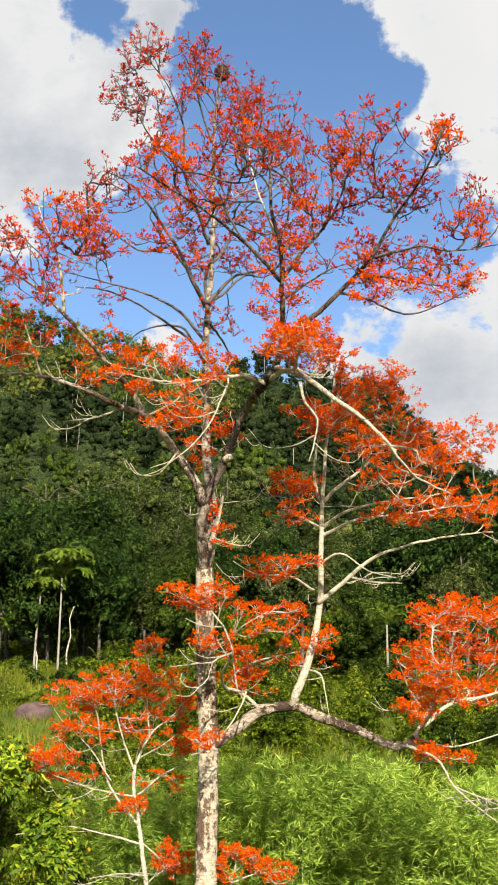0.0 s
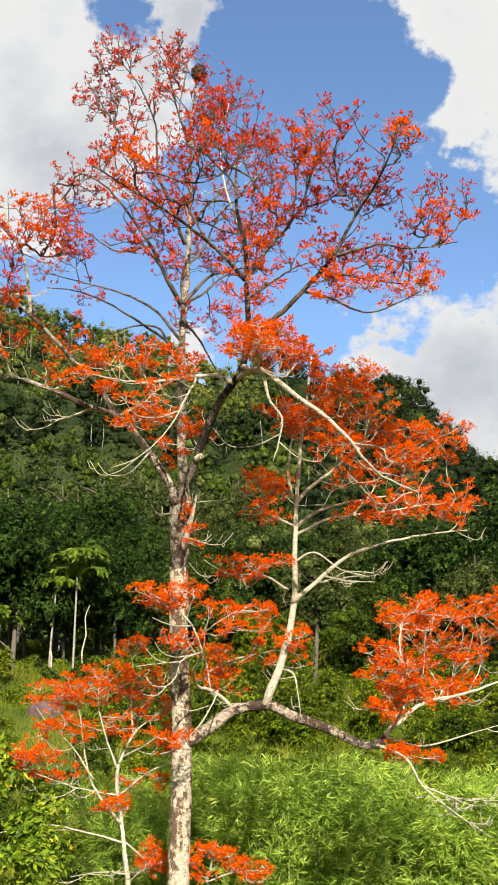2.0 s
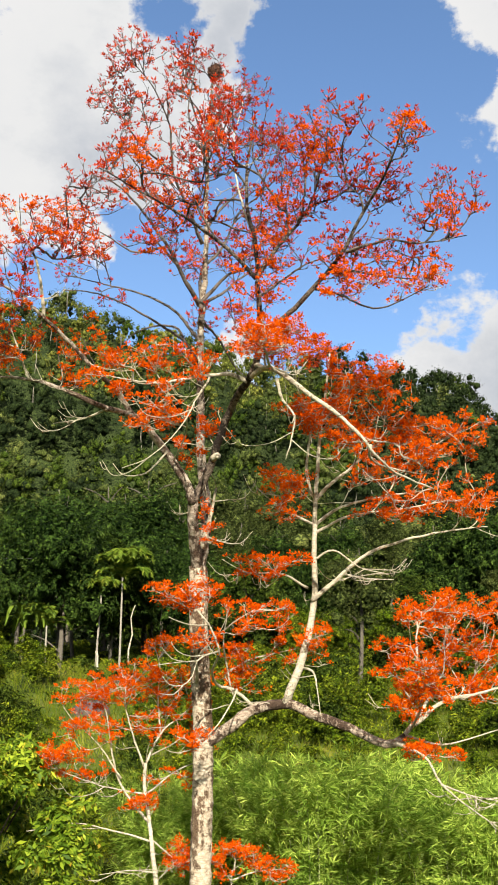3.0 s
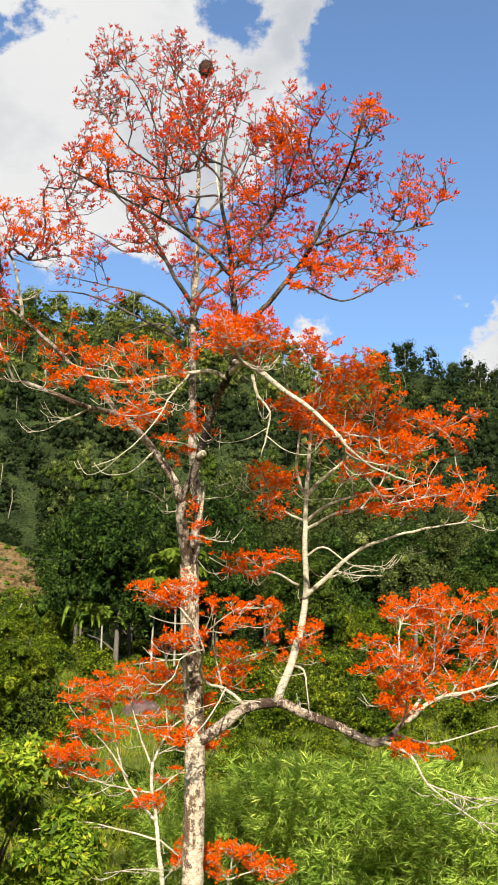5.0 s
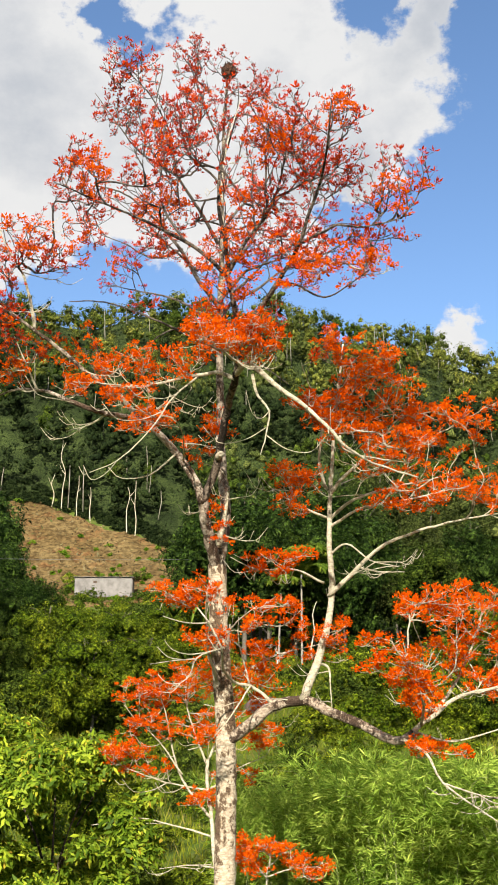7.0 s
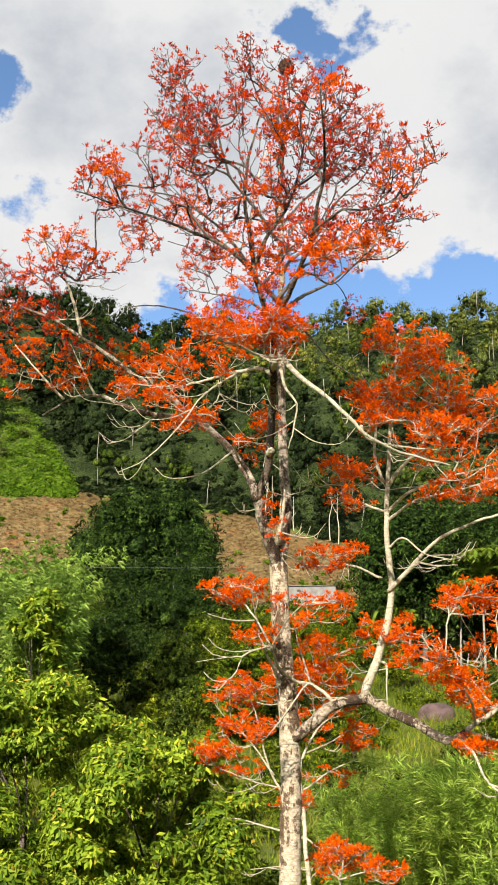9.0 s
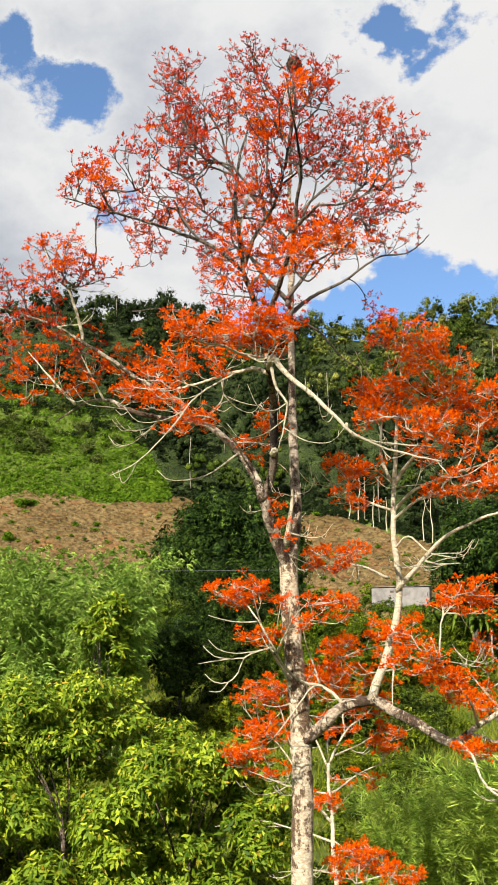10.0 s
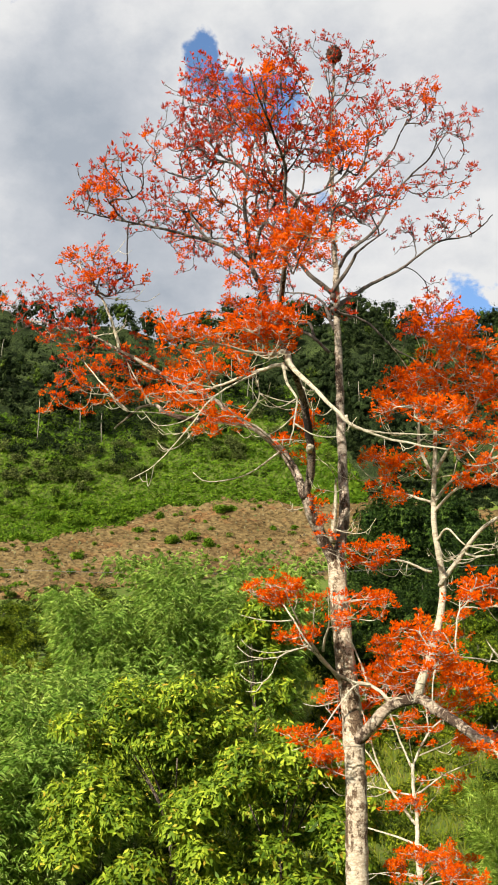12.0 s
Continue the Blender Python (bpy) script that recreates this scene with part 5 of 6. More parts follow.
# ---------------------------------------------------------------- undergrowth of the hollow
def build_undergrowth():
    rng = np.random.default_rng(44)
    n = 190000
    r = np.sqrt(rng.uniform(13 ** 2, 75 ** 2, n))
    az = rng.uniform(-20, 60, n)
    p = spot(az, r)
    way = np.array([0, 0, 1.0]) + rng.standard_normal((n, 3)) * 0.5
    long = rng.uniform(0.15, 0.5, n) * (1 + r / 160)
    side = unit(np.cross(way, rng.standard_normal((n, 3)))) * (long * 0.035)[:, None]
    v = np.stack([p - side, p + side, p + unit(way) * long[:, None]], 1).reshape(-1, 3)
    f = np.arange(3 * n).reshape(-1, 3)
    tagged(solid("grass", v, f, GRASS, None, "long tufted green grass of the hollow", kind="stuff"), category="grass")
    near, far, mead, low, lush, dusk = [], [], [], [], [], []
    for k in range(1750):
        a, d = rng.uniform(-17, 57), rng.uniform(25, 112) if rng.random() < 0.6 else rng.uniform(22, 60)
        q = spot(a, d)
        w = rng.uniform(0.5, 1.9) * (0.5 + d / 90)
        if abs(q[0] + 0.184 * q[1]) < 1.2 and 44 < q[1] < 58:
            continue        # low grass before the boulder
        kind = near if math.sin(q[0] * 0.31 + 1.0) + math.sin(q[1] * 0.27 + q[0] * 0.1) + rng.normal() * 0.7 > -1.1 else low
        kind.append(crown(q + np.array([0, 0, w * 0.22]), w, w * 0.65, 110, 0.14 + d * 0.0017, rng, 8, 0.5, 0.0, True))
    # taller scrub along the foot of the woods
    for k in range(170):
        a, d = rng.uniform(-20, 30), rng.uniform(50, 74)
        w = rng.uniform(1.6, 3.4)
        q = spot(a, d)
        if abs(q[0] + 0.17 * q[1]) < 2.6 and q[1] >= 59:
            w *= 0.5        # lower round the palms
        if abs(q[0] + 0.184 * q[1]) < 2.6 and q[1] < 59:
            continue
        (near if rng.random() < 0.55 else low).append(crown(q + np.array([0, 0, w * 0.4]), w, w * 1.0, 330, 0.26, rng, 14, 0.45, 0.3, True))
    for k in range(640):
        a, d = rng.uniform(17.5, 57), math.sqrt(rng.uniform(95 ** 2, 218 ** 2))
        q = spot(a, d)
        w = rng.uniform(2.0, 5.5)
        (far if rng.random() < 0.5 else lush).append(crown(q + np.array([0, 0, w * 0.25]), w, w * 0.75, 140, 0.50, rng, 8, 0.45, 0.33, True))
    for k in range(1000):
        a = rng.uniform(18.5, 60)
        top = float(np.interp(a, *FIELD_TOP))
        d = rng.uniform(top - 1, 330) if a > 35.5 else top + rng.uniform(-1, 9)
        q = spot(a, d)
        up = d > top + 19 + 5 * math.sin(a * 1.3)
        w = rng.uniform(2.5, 6.0) if up else rng.uniform(1.2, 3.0)
        tall = w * rng.uniform(0.6, 1.1) if up else w * 0.4
        # the slanting shadow edge above the field is painted with the darkest leaves
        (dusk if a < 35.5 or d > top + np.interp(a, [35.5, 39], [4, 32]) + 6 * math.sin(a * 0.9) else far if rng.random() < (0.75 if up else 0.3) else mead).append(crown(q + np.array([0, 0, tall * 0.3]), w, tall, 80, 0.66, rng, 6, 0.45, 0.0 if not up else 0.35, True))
    # grey-green bushes on the open slope
    olive = []
    for k in range(60):
        a = rng.uniform(38, 58)
        d = np.interp(a, *FIELD_TOP) + rng.uniform(16, 46)
        w = rng.uniform(3.0, 6.0)
        olive.append(crown(spot(a, d) + np.array([0, 0, w * 0.35]), w, w * 0.9, 260, 0.55, rng, 12, 0.45, 0.35, True))
    # big bushes at the upper edge of the field
    for a, d, w in ((48.6, 258, 6.5), (50.2, 256, 7.5), (51.6, 259, 6.5), (49.4, 263, 7.5), (47.6, 263, 5.0), (51.0, 266, 7.0), (53.5, 262, 5.0), (46.0, 262, 3.0), (42.8, 264, 4.0), (42.2, 265, 2.8), (44.2, 250, 4.6), (45.2, 248, 3.8), (43.4, 247, 3.6), (50.0, 240, 3.8), (46.0, 233, 3.0), (47.0, 254, 2.6), (53.0, 251, 3.4), (40.0, 257, 1.6), (38.9, 258, 1.6), (36.5, 244, 3.0), (31.0, 262, 3.0), (37.8, 222, 3.6)):
        mead.append(crown(spot(a, d) + np.array([0, 0, w * 0.3]), w, w * 0.75, 380, 0.55, rng, 12, 0.45, 0.4, True))
    for bunch, mat, label in ((dusk, LEAF_SHADED, "green thicket at the edge of the woods in painted shadow tone"), (olive, LEAF_GREY, "olive green bushes on the open slope"), (near, LEAF_SHRUB, "tangled green shrubs and creepers in the hollow"), (low, LEAF_MID, "low dark green shrubs in the hollow"), (far, LEAF_MID, "dense green scrub round the field"), (lush, LEAF_SHRUB, "bright green scrub below the field"), (mead, LEAF_LUSH, "bright green herbs and grass above the field")):
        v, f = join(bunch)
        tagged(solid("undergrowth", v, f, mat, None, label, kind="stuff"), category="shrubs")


build_undergrowth()


def build_meadow():
    """Lush knee-high herbs and grass that cover the open slope above the field."""
    rng = np.random.default_rng(45)
    m = 42000
    az = rng.uniform(35.2, 60, m)
    top = np.interp(az, *FIELD_TOP)
    d = top - 2 + np.interp(az, [35.2, 39.5], [6, 66]) * rng.random(m) ** 1.3
    p = spot(az, d)
    lump = np.sin(p[:, 0] * 0.9) * np.sin(p[:, 1] * 0.8 + p[:, 0] * 0.3)
    p[:, 2] += rng.uniform(0.0, 0.7, m) + 0.5 * np.clip(lump, 0, 1)
    v, f = tufts(p, np.tile([0.1, -0.55, 0.8], (m, 1)), rng.uniform(0.5, 1.1, m), rng, 0.6, -0.6)
    tagged(solid("meadow_herbs", v, f, LEAF_LUSH, None, "lush knee-high green herbs on the open slope", kind="stuff"), category="herbs")


build_meadow()


def bamboo(label, place, wide, tall, canes, per, seed, leaf=0.22, mat=LEAF_BAMBOO, droop=0.08, slim=0.10):
    """A clump of arching canes, each with sprays of narrow drooping leaves."""
    rng = np.random.default_rng(seed)
    root = thing("bamboo_clump", label, "bamboo", "bamboo clumps")
    lines, leaves = [], []
    for k in range(canes):
        a, d = rng.uniform(0, 6.28), wide * math.sqrt(rng.random()) * 0.42
        x, y = place[0] + math.cos(a) * d, place[1] + math.sin(a) * d
        b = np.array([x, y, float(height(x, y)) - 0.1])
        h = tall * rng.uniform(0.6, 1.05)
        lean = np.array([math.cos(a), math.sin(a), 0]) * rng.uniform(0.08, 0.35) * h + rng.normal(0, 0.1, 3) * [1, 1, 0]
        line = curve_points([b, b + lean * 0.25 + [0, 0, h * 0.55], b + lean * 0.7 + [0, 0, h * 0.9], b + lean * 1.2 + [0, 0, h * 0.95]], 0.3)
        lines.append((line, np.linspace(0.022, 0.005, len(line))))
        at = rng.random(per) ** 0.7
        i = (at * (len(line) - 2)).astype(int) + 1
        out = unit(rng.standard_normal((per, 3)) * [1, 1, 0.3]) + [0, 0, 0.45] + lean / (np.linalg.norm(lean) + 0.1) * 0.5
        reach = rng.uniform(0.1, 0.75, (per, 1)) * (0.5 + 0.12 * tall)
        tip = line[i] + unit(out) * reach + [0, 0, 0.1]
        m = 8
        back = rng.uniform(0, 0.5, (per * m, 1)) * leaf
        base = np.repeat(tip, m, 0) - np.repeat(unit(out), m, 0) * back + rng.standard_normal((per * m, 3)) * 0.02
        way = np.repeat(unit(out), m, 0) + rng.standard_normal((per * m, 3)) * 0.5
        long = leaf * rng.uniform(0.6, 1.3, per * m)
        leaves.append(blades(base, way, long, long * slim, rng, 0.15, droop))
    for line, radii in lines:
        tube_object("cane", line, radii, SKIN_BAMBOO, root, 5)
    v, f = join(leaves)
    solid("foliage", v, f, mat, root, kind="stuff")


bamboo("bushy light green bamboo clump below the tall tree", (1.3, 25.5), 3.6, 3.6, 52, 120, 51, 0.23)
bamboo("bushy light green bamboo clump below the tall tree", (4.6, 25.0), 3.4, 3.3, 52, 120, 52, 0.23)
bamboo("bushy light green bamboo clump below the tall tree", (7.2, 27.5), 3.6, 3.2, 50, 120, 53, 0.23)
bamboo("low light green bamboo clump behind the tall trunk", (-1.8, 26.5), 2.8, 2.9, 36, 130, 58, 0.20, slim=0.085)
bamboo("tall feathery bamboo clump with drooping leaves", (-24.5, 40.5), 6.0, 8.6, 56, 190, 54, 0.28, LEAF_PLUME, 0.5, 0.075)
bamboo("low feathery bamboo clump in the hollow", (-12.0, 20.0), 3.4, 3.4, 40, 140, 56, 0.22, LEAF_PLUME, 0.45, 0.08)
bamboo("feathery bamboo clump in the hollow", (-15.5, 25.0), 4.0, 5.2, 40, 150, 57, 0.24, LEAF_PLUME, 0.45, 0.08)
bamboo("tall feathery bamboo clump with drooping leaves", (-29.0, 38.0), 5.0, 7.0, 44, 180, 55, 0.28, LEAF_PLUME, 0.5, 0.075)


def leafy_tree(label, place, wide, tall, twigs, seed, leaf=0.17, singles=0):
    """A broadleaf tree in the hollow with forked stems and leaves set in rosettes."""
    rng = np.random.default_rng(seed)
    root = thing("broadleaf_tree", label, "tree")
    g = float(height(*place))
    base = np.array([place[0], place[1], g])
    for k in range(4):
        a = rng.uniform(0, 6.28)
        e = base + np.array([math.cos(a) * wide * 0.16, math.sin(a) * wide * 0.16, tall * 0.66])
        l = curve_points([base - [0, 0, 0.3], base + [math.cos(a) * 0.2, math.sin(a) * 0.2, tall * 0.35], e], 0.3)
        tube_object("stem", l, np.linspace(0.045, 0.010, len(l)), BARK_DARK, root, 7)
    lob = unit(rng.standard_normal((60, 3)) * [1, 1, 1.2])
    lob[:, 2] = np.abs(lob[:, 2]) * 1.7 - 0.85
    lob = lob * np.array([wide * 0.40, wide * 0.40, tall * 0.40]) * rng.uniform(0.6, 1.1, (60, 1)) + base + [0, 0, tall * 0.48]
    pick = rng.integers(0, 60, twigs)
    u = unit(rng.standard_normal((twigs, 3)))
    u[:, 2] = np.abs(u[:, 2]) * 0.9 - 0.1
    at = lob[pick] + u * rng.uniform(0.35, 1.0, (twigs, 1)) * wide * 0.078
    m = 8
    b = np.repeat(at, m, 0) + rng.standard_normal((twigs * m, 3)) * 0.05
    long = leaf * rng.uniform(0.6, 1.25, twigs * m)
    if singles:
        # the leaves that face the bank most closely are pieces of their own
        kinds = []
        for k in range(6):
            lv, lf = sprays(np.zeros((1, 3)), np.array([[0, 0, 1.0]]), leaf, leaf * 0.45, rng, 0.05, 0.0)
            me = mesh_of("leaf", lv, lf)
            me.materials.append(LEAF_YELLOW)
            kinds.append(me)
        near = np.argsort(b[:, 1])[:singles * 4:4]
        for q, k in enumerate(near):
            ob = new("leaf", kinds[q % 6])
            ob.parent, ob.location = root, b[k]
            ob.rotation_mode = "QUATERNION"
            ob.rotation_quaternion = Vector((u[k // m] + [0, -0.3, 0.5]).tolist()).to_track_quat("Z", "Y")
        keep = np.setdiff1d(np.arange(len(b)), near)
    else:
        keep = np.arange(len(b))
    v, f = sprays(b[keep], np.repeat(u, m, 0)[keep] + [0, 0, 0.35], long[keep], long[keep] * 0.36, rng, 0.45, 0.45)
    solid("foliage", v, f, LEAF_YELLOW, root, kind="stuff")


leafy_tree("round yellow-green broadleaf tree in the hollow", (-8.5, 22.0), 8.4, 6.0, 7400, 61, 0.165, 300)
leafy_tree("slim yellow-green sapling among the bamboo", (-21.5, 39.0), 3.6, 8.6, 900, 62, 0.34)
leafy_tree("low spreading yellow-green bush in the hollow", (-13.5, 26.0), 4.6, 4.0, 2000, 63, 0.16)
leafy_tree("low spreading yellow-green bush in the hollow", (-5.0, 21.4), 6.0, 5.0, 3600, 64, 0.165, 200)


# ---------------------------------------------------------------- field and shed
def build_field():
    """A tilled sheet laid on the slope with a ragged edge and clods."""
    rng = np.random.default_rng(3)
    n, m = 200, 60
    u, w = np.meshgrid(np.linspace(0, 1, n), np.linspace(0, 1, m))
    az = 18.3 + 42 * u + np.sin(w * 9) * 0.3
    foot, top = np.interp(az, *FIELD_FOOT), np.interp(az, *FIELD_TOP)
    r = foot + (top - foot) * w + np.sin(u * 37) * 1.6 + np.sin(u * 101) * 0.8
    v = spot(az, r).reshape(-1, 3)
    edge = np.clip(np.minimum.reduce([u, 1 - u, w * 0.6, (1 - w) * 0.6]) * 60, 0, 1).ravel()
    v[:, 2] += -0.8 + 1.3 * edge + rng.normal(0, 0.24, len(v))
    i, j = np.meshgrid(np.arange(m - 1), np.arange(n - 1), indexing="ij")
    f = np.stack([i * n + j, i * n + n + j, i * n + n + j + 1, i * n + j + 1], -1).reshape(-1, 4)
    return solid("field", v, f, SOIL, None, "bare brown tilled field on the hillside", kind="structure")


build_field()


def build_field_weeds():
    rng = np.random.default_rng(9)
    bunch = []
    for k in range(300):
        a = rng.uniform(19, 58)
        d = np.interp(a, *FIELD_FOOT) + rng.uniform(0, 1) ** 1.5 * (np.interp(a, *FIELD_TOP) - np.interp(a, *FIELD_FOOT))
        w = rng.uniform(0.8, 1.6 + 2.0 * rng.random() ** 2)
        bunch.append(crown(spot(a, d) + np.array([0, 0, 0.7 + w * 0.15]), w, w * 0.5, 60, 0.45, rng, 4, 0.5, 0.0, True))
    v, f = join(bunch)
    tagged(solid("weeds", v, f, LEAF_LUSH, None, "low green weeds scattered over the bare field", kind="stuff"), category="weeds")


build_field_weeds()


DRY_STALK = leaf_material("dry_stalk", [(0, (0.05, 0.035, 0.02)), (0.5, (0.14, 0.10, 0.05)), (0.8, (0.24, 0.18, 0.10)), (1, (0.08, 0.10, 0.03))], 0.15, 0.1)


def build_stubble():
    """Dry stalks and clods left over the tilled soil."""
    rng = np.random.default_rng(10)
    m = 9000
    az = rng.uniform(18.6, 60, m)
    foot, top = np.interp(az, *FIELD_FOOT), np.interp(az, *FIELD_TOP)
    p = spot(az, foot + 2 + (top - foot - 4) * rng.random(m)) + [0, 0, 0.45]
    long = rng.uniform(0.3, 0.9, m)
    v, f = sprays(p, np.tile([0.2, -0.6, 0.6], (m, 1)), long, long * 0.6, rng, 0.8, 0.0)
    tagged(solid("stubble", v, f, DRY_STALK, None, "dry brown stubble and clods on the field", kind="stuff"), category="stubble")


build_stubble()


# ---------------------------------------------------------------- single things
def plain(name, colour, dark, rough=0.8, scale=4.0):
    def build(t, out):
        a, b = noise_of(t, scale, 5), noise_of(t, scale * 7, 4)
        c = mix_rgb(t, ramp(t, a, [(0.35, (0, 0, 0)), (0.65, (1, 1, 1))]), dark, colour)
        surface(t, out, c, rough, b, 0.01, 0.5)
    return material(name, build)


NEST = plain("dry_brown_leaf", (0.085, 0.036, 0.020), (0.028, 0.013, 0.008), 0.9, 20)
PANEL = plain("weathered_grey_panel", (0.20, 0.19, 0.18), (0.12, 0.112, 0.105), 0.7, 0.8)
ROOF = plain("dull_roof_sheet", (0.26, 0.25, 0.24), (0.13, 0.12, 0.11), 0.6, 1.0)
TIMBER = plain("dark_timber", (0.09, 0.06, 0.04), (0.04, 0.028, 0.02), 0.8, 3)
ROCK = plain("purple_brown_rock", (0.10, 0.062, 0.058), (0.045, 0.03, 0.028), 0.9, 2.5)
WIRE = plain("dull_wire", (0.14, 0.15, 0.15), (0.08, 0.08, 0.09), 0.5, 5)


def bird_nest(place):
    """A hanging nest of dry leaves and twigs woven round a fork."""
    rng = np.random.default_rng(71)
    root = thing("bird_nest", "dark brown woven nest among the topmost twigs", "nest", place=place)
    bm = bmesh.new()
    bmesh.ops.create_icosphere(bm, subdivisions=3, radius=0.125)
    for v in bm.verts:
        v.co = Vector((v.co.x, v.co.y, v.co.z * 1.15)) * (1 + 0.18 * noise.noise(v.co * 14))
    part("cup", bm, NEST, root)
    u = unit(rng.standard_normal((260, 3)))
    v, f = blades(u * 0.118 * np.array([1, 1, 1.15]), np.cross(u, rng.standard_normal((260, 3))) + u * 0.35, rng.uniform(0.04, 0.08, 260), 0.025, rng)
    solid("dry_leaf_lining", v, f, NEST, root, kind="stuff")


bird_nest((-0.53, 17.82, 13.1))


def box(bm, x0, x1, y0, y1, z0, z1):
    r = bmesh.ops.create_cube(bm, size=1.0)
    bmesh.ops.scale(bm, verts=r["verts"], vec=(x1 - x0, y1 - y0, z1 - z0))
    bmesh.ops.translate(bm, verts=r["verts"], vec=((x0 + x1) / 2, (y0 + y1) / 2, (z0 + z1) / 2))


def corrugated(x0, x1, z0, z1, y, wave, deep):
    """A corrugated sheet standing in the plane y, with thickness."""
    xs = np.linspace(x0, x1, int((x1 - x0) / wave * 4) + 1)
    off = np.sin((xs - x0) / wave * 2 * np.pi) * deep
    bm = bmesh.new()
    rows = []
    for x, o in zip(xs, off):
        rows.append([bm.verts.new(p) for p in ((x, y + o, z0), (x, y + o, z1), (x, y + o + 0.012, z1), (x, y + o + 0.012, z0))])
    for a, b in zip(rows, rows[1:]):
        for k in range(4):
            bm.faces.new((a[k], b[k], b[(k + 1) % 4], a[(k + 1) % 4]))
    bm.faces.new(rows[0][::-1])
    bm.faces.new(rows[-1])
    return bm


def shed(place, turn):
    root = thing("shed", "low grey sheet-walled shed at the foot of the field", "shed", place=place)
    root.rotation_euler = (0, 0, turn)
    for k in range(9):
        x = -5.2 + k * 1.1556
        part("wall_sheet", corrugated(x, x + 1.15, -0.6, 3.1 + 0.02 * (k % 2), -1.8 + 0.004 * (k % 2), 0.19, 0.02), PANEL, root)
    for x0, x1, y0, y1 in ((-5.3, -5.22, -1.8, 1.8), (5.22, 5.3, -1.8, 1.8), (-5.2, 5.2, 1.74, 1.8)):
        bm = bmesh.new()
        box(bm, x0, x1, y0, y1, -0.6, 3.0)
        part("side_wall", bm, PANEL, root)
    for x in (-5.3, 0.0, 5.24):
        bm = bmesh.new()
        box(bm, x, x + 0.1, -1.72, -1.62, -0.6, 3.1)
        part("post", bm, TIMBER, root)
    for k in range(6):
        bm = bmesh.new()
        x = -5.5 + k * 1.84
        box(bm, x, x + 1.86, -2.1, 2.1, 3.15 + 0.02 * (k % 2), 3.2 + 0.02 * (k % 2))
        bmesh.ops.rotate(bm, verts=bm.verts, cent=(0, 0, 3.15), matrix=Matrix.Rotation(radians(-3), 3, "X"))
        part("roof_sheet", bm, ROOF, root)
    bm = bmesh.new()
    box(bm, 3.0, 4.2, -2.9, -2.82, 0.2, 0.28)
    bmesh.ops.rotate(bm, verts=bm.verts, cent=(3.6, -2.8, 0.2), matrix=Matrix.Rotation(radians(20), 3, "Y"))
    part("lean_to_roof", bm, TIMBER, root)
    bm = bmesh.new()
    box(bm, -1.9, -1.2, -1.86, -1.83, 2.2, 2.6)
    part("vent", bm, TIMBER, root)


SHED_AT = (-78.0, 194.0)
shed((SHED_AT[0], SHED_AT[1], float(height(*SHED_AT)) + 0.4), radians(16))


def feather_palm(label, place, tall, fronds, long, seed, lean=0.0):
    """A slim ringed stem under arching fronds, each with two rows of leaflets."""
    rng = np.random.default_rng(seed)
    z = float(height(*place[:2]))
    root = thing("palm", label, "palm", "palms of the slope", (place[0], place[1], z))
    line = curve_points([(0, 0, -0.3), (lean * 0.4, 0, tall * 0.5), (lean, 0, tall)], 0.3)
    ring = 1 + 0.1 * (np.arange(len(line)) % 2)
    tube_object("stem", line, np.linspace(0.075, 0.05, len(line)) * ring, WOOD_PALE, root, 8)
    for k in range(fronds):
        a = k * 2.4 + rng.uniform(-0.3, 0.3)
        rise = rng.uniform(0.3, 2.0)
        out = np.array([math.cos(a), math.sin(a), 0])
        s = np.array([lean, 0, tall])
        rib = curve_points([s, s + out * long * 0.45 + [0, 0, long * 0.45 * rise], s + out * long * 0.85 + [0, 0, long * (0.55 * rise - 0.08)], s + out * long + [0, 0, long * (0.52 * rise - 0.28)]], 0.08)
        n = len(rib)
        side = np.cross(out, [0, 0, 1.0])
        base = np.repeat(rib[3:], 2, 0)
        sgn = np.tile([1.0, -1.0], n - 3)[:, None]
        way = np.repeat(np.gradient(rib, axis=0)[3:], 2, 0)
        way = unit(way) * 0.9 + sgn * side - np.array([0, 0, 0.2])
        size = np.repeat(np.sin(np.linspace(0.5, 2.7, n - 3)), 2) * long * 0.38
        v, f = blades(base, way, size, size * 0.2, rng, 0.15, 0.12)
        vt, ft, tri = tube(rib, np.linspace(0.02, 0.006, n), 4)
        vv, ff = join([(v, f), (vt, np.vstack([ft[:, [0, 1, 2]], ft[:, [0, 2, 3]], tri]))])
        solid("frond", vv, ff, PALM_LEAF, root)


feather_palm("slender palm with yellow-green fronds on the slope", (-11.6, 70.5), 5.9, 22, 1.9, 81)
feather_palm("slender palm with yellow-green fronds on the slope", (-13.0, 70.0), 4.8, 16, 1.5, 82, 0.2)
feather_palm("short bushy palm below the dark tree", (-16.2, 70.0), 2.6, 11, 1.6, 83)
feather_palm("slender palm behind the second stem", (8.2, 66.0), 4.2, 9, 1.2, 85)


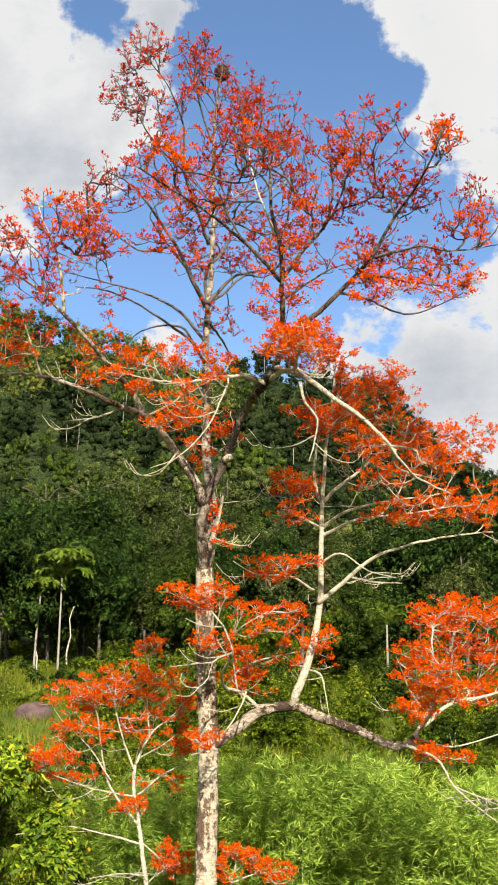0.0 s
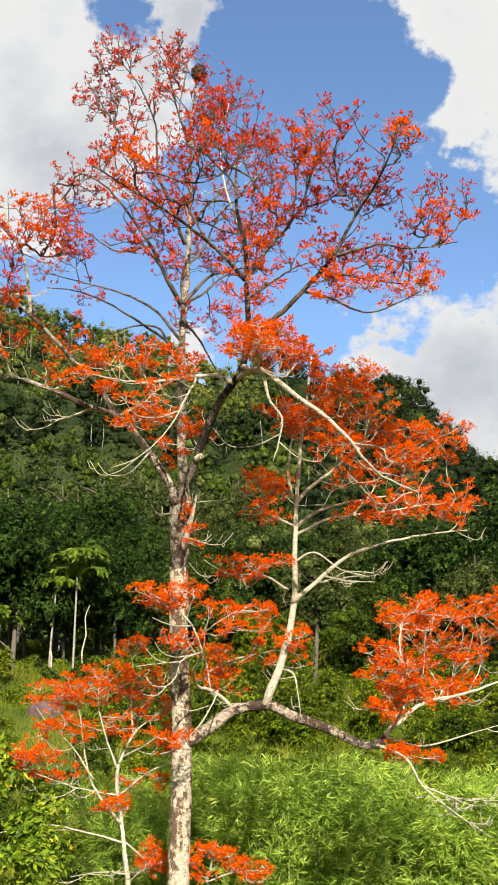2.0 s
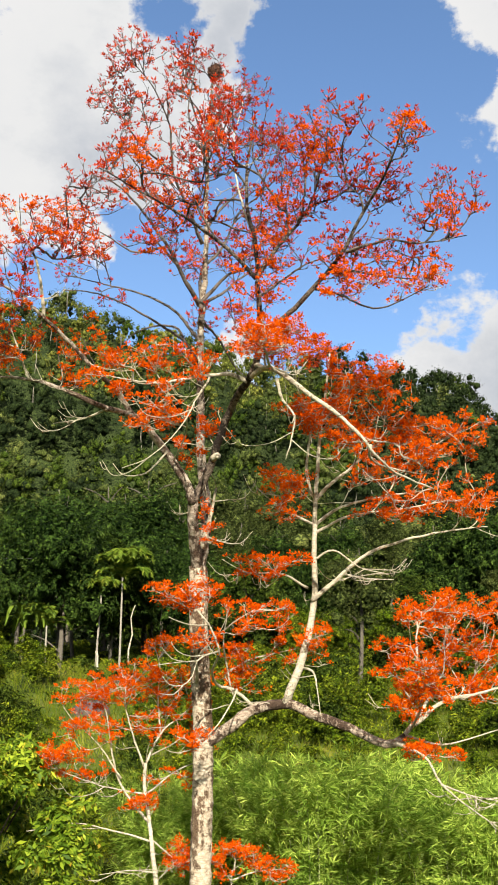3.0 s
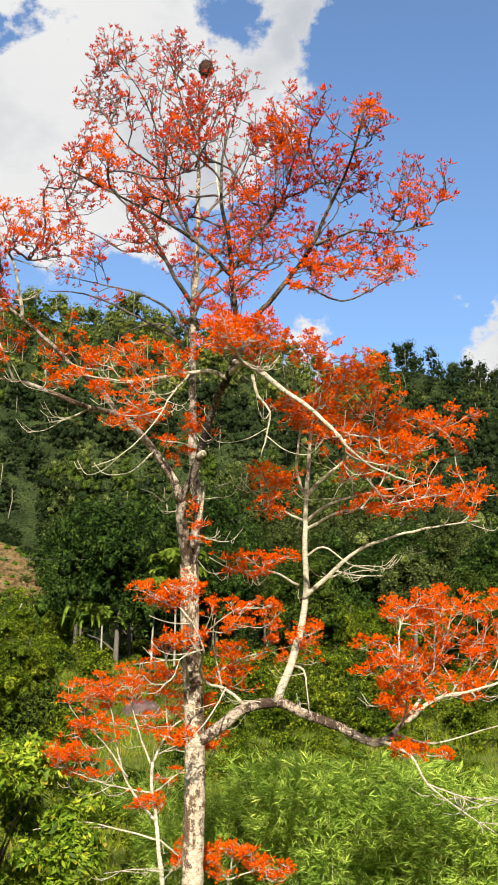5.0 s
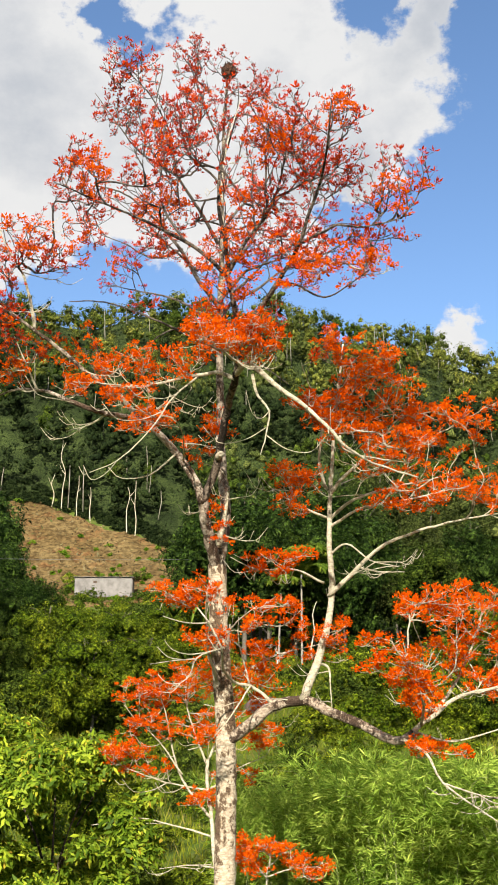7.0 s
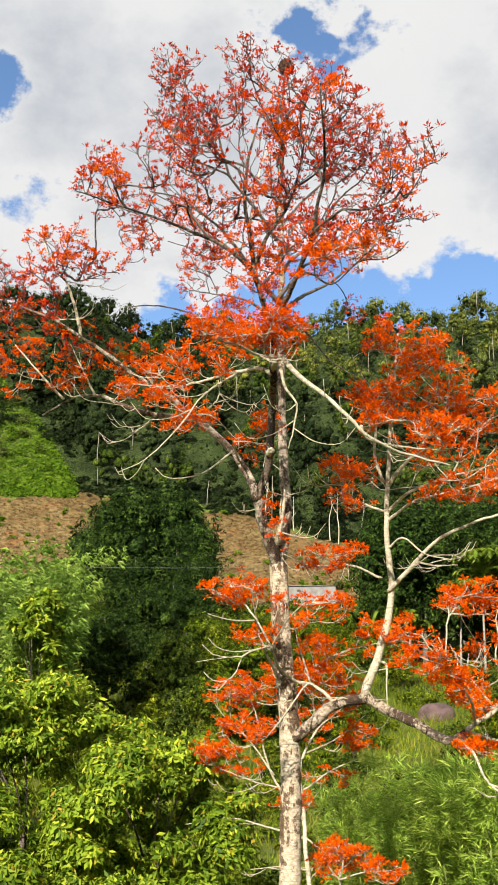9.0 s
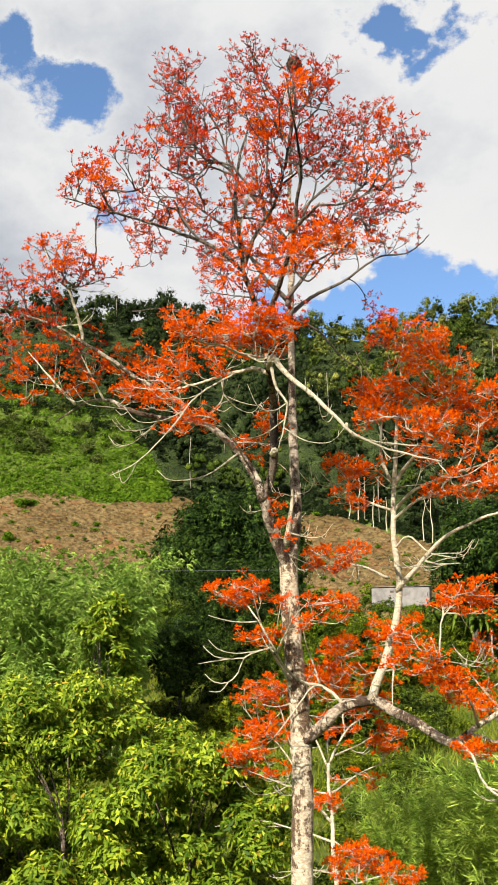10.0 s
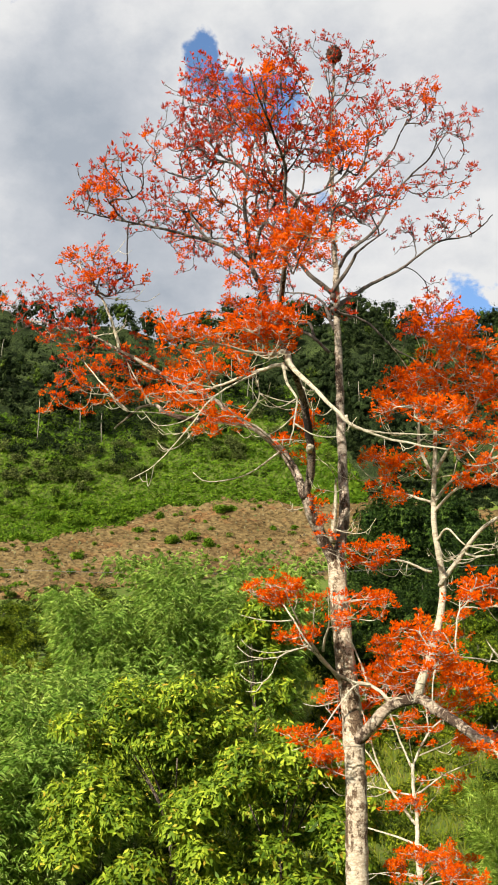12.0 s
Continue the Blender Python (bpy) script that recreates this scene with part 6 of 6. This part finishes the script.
def banana(place, seed):
    """A banana plant: a thick soft stem and long broad ribbed leaves."""
    rng = np.random.default_rng(seed)
    root = thing("banana_plant", "banana plant with broad drooping green leaves", "plant", "banana plants", (place[0], place[1], float(height(*place))))
    tube_object("stem", curve_points([(0, 0, -0.3), (0.05, 0, 1.2), (0.1, 0, 2.3)], 0.25), np.linspace(0.12, 0.07, len(curve_points([(0, 0, -0.3), (0.05, 0, 1.2), (0.1, 0, 2.3)], 0.25))), WOOD_FAR, root, 8)
    for k in range(7):
        a = k * 2.3 + rng.uniform(-0.3, 0.3)
        o = np.array([math.cos(a), math.sin(a), 0])
        rise = rng.uniform(0.9, 2.0)
        s = np.array([0.1, 0, 2.3])
        rib = curve_points([s, s + o * 0.7 + [0, 0, 0.8 * rise], s + o * 1.5 + [0, 0, 0.7 * rise - 0.1], s + o * 2.0 + [0, 0, 0.3 * rise - 0.6]], 0.2)
        n = len(rib)
        side = np.cross(o, [0, 0, 1.0])
        wide = 0.20 * np.sin(np.linspace(0.15, 3.0, n))[:, None]
        l, r = rib + side * wide - [0, 0, 0.06], rib - side * wide - [0, 0, 0.06]
        v = np.stack([l, rib, r], 1).reshape(-1, 3)
        f = []
        for i in range(n - 1):
            f += [(3 * i, 3 * i + 1, 3 * i + 4, 3 * i + 3), (3 * i + 1, 3 * i + 2, 3 * i + 5, 3 * i + 4)]
        ob = solid("leaf", v, np.array(f), PALM_LEAF, root, smooth=True)
        th = ob.modifiers.new("thick", "SOLIDIFY")
        th.thickness = 0.01


banana((-17.0, 71.5), 91)
banana((-18.4, 72.5), 92)


def bare_trunk(label, place, tall, r0, seed, forks=2, mat=None):
    """A pale bare trunk with a few broken boughs."""
    rng = np.random.default_rng(seed)
    z = float(height(*place))
    root = thing("bare_trunk", label, "tree", "bare trunks", (place[0], place[1], z))
    pts = [(0, 0, -0.4)] + [(rng.normal() * 0.03 * tall, rng.normal() * 0.02 * tall, tall * q) for q in (0.3, 0.55, 0.8, 1.0)]
    line = curve_points(pts, 0.4)
    tube_object("trunk", line, np.linspace(r0, r0 * 0.35, len(line)), mat or BARK_PALE, root, 7)
    for k in range(forks):
        i = int(len(line) * rng.uniform(0.5, 0.85))
        a = rng.uniform(0, 6.28)
        e = line[i] + np.array([math.cos(a) * 0.12, math.sin(a) * 0.12, 0.16]) * tall
        l = curve_points([line[i], (line[i] + e) / 2 + [0, 0, -0.02 * tall], e], 0.3)
        tube_object("bough", l, np.linspace(r0 * 0.5, r0 * 0.2, len(l)), mat or BARK_PALE, root, 5)


bare_trunk("thin pale bare trunk on the slope", (-11.2, 72.0), 4.2, 0.07, 101, 0)
bare_trunk("thin pale bare trunk on the slope", (-12.2, 66.5), 1.7, 0.07, 103, 1)
bare_trunk("thin pale bare trunk on the slope", (-34.0, 105.0), 4.0, 0.10, 104, 1)
for k, (az, tall) in enumerate(((25.4, 16.5), (24.6, 9.5), (23.9, 8.0), (25.9, 10.0), (22.0, 11.0), (21.6, 13.0))):
    p = spot(az, float(np.interp(az, *FIELD_TOP)) - 1)
    bare_trunk("tall pale bare trunk at the top of the field", (float(p[0]), float(p[1])), tall, 0.13, 110 + k, 1)


def boulder(place, size, seed):
    root = thing("boulder", "rounded purple-brown boulder half hidden in the grass", "rock", place=(place[0], place[1], float(height(*place))))
    bm = bmesh.new()
    bmesh.ops.create_icosphere(bm, subdivisions=4, radius=size)
    for v in bm.verts:
        n = v.co.normalized()
        v.co = Vector((v.co.x * 1.25, v.co.y, v.co.z * 0.8)) + n * size * (0.22 * noise.noise(n * 1.6 + Vector((seed, 0, 0))) + 0.06 * noise.noise(n * 6))
    for f in bm.faces:
        f.smooth = True
    part("stone", bm, ROCK, root)


boulder((-10.4, 56.5), 0.85, 3)


def span_wire(a, b, sag):
    """A thin overhead line hung between two trees of the slope."""
    s = np.linspace(0, 1, 60)[:, None]
    line = np.array(a) + (np.array(b) - np.array(a)) * s - np.array([0, 0, 1.0]) * 4 * sag * s * (1 - s)
    ob = tube_object("overhead_wire", line, np.full(60, 0.009), WIRE, None, 5, label="thin grey overhead wire strung across the hollow")
    tagged(ob, category="wire")


span_wire((-62.0, 46.0, 13.2), (-14.9, 70.0, 12.2), 1.0)
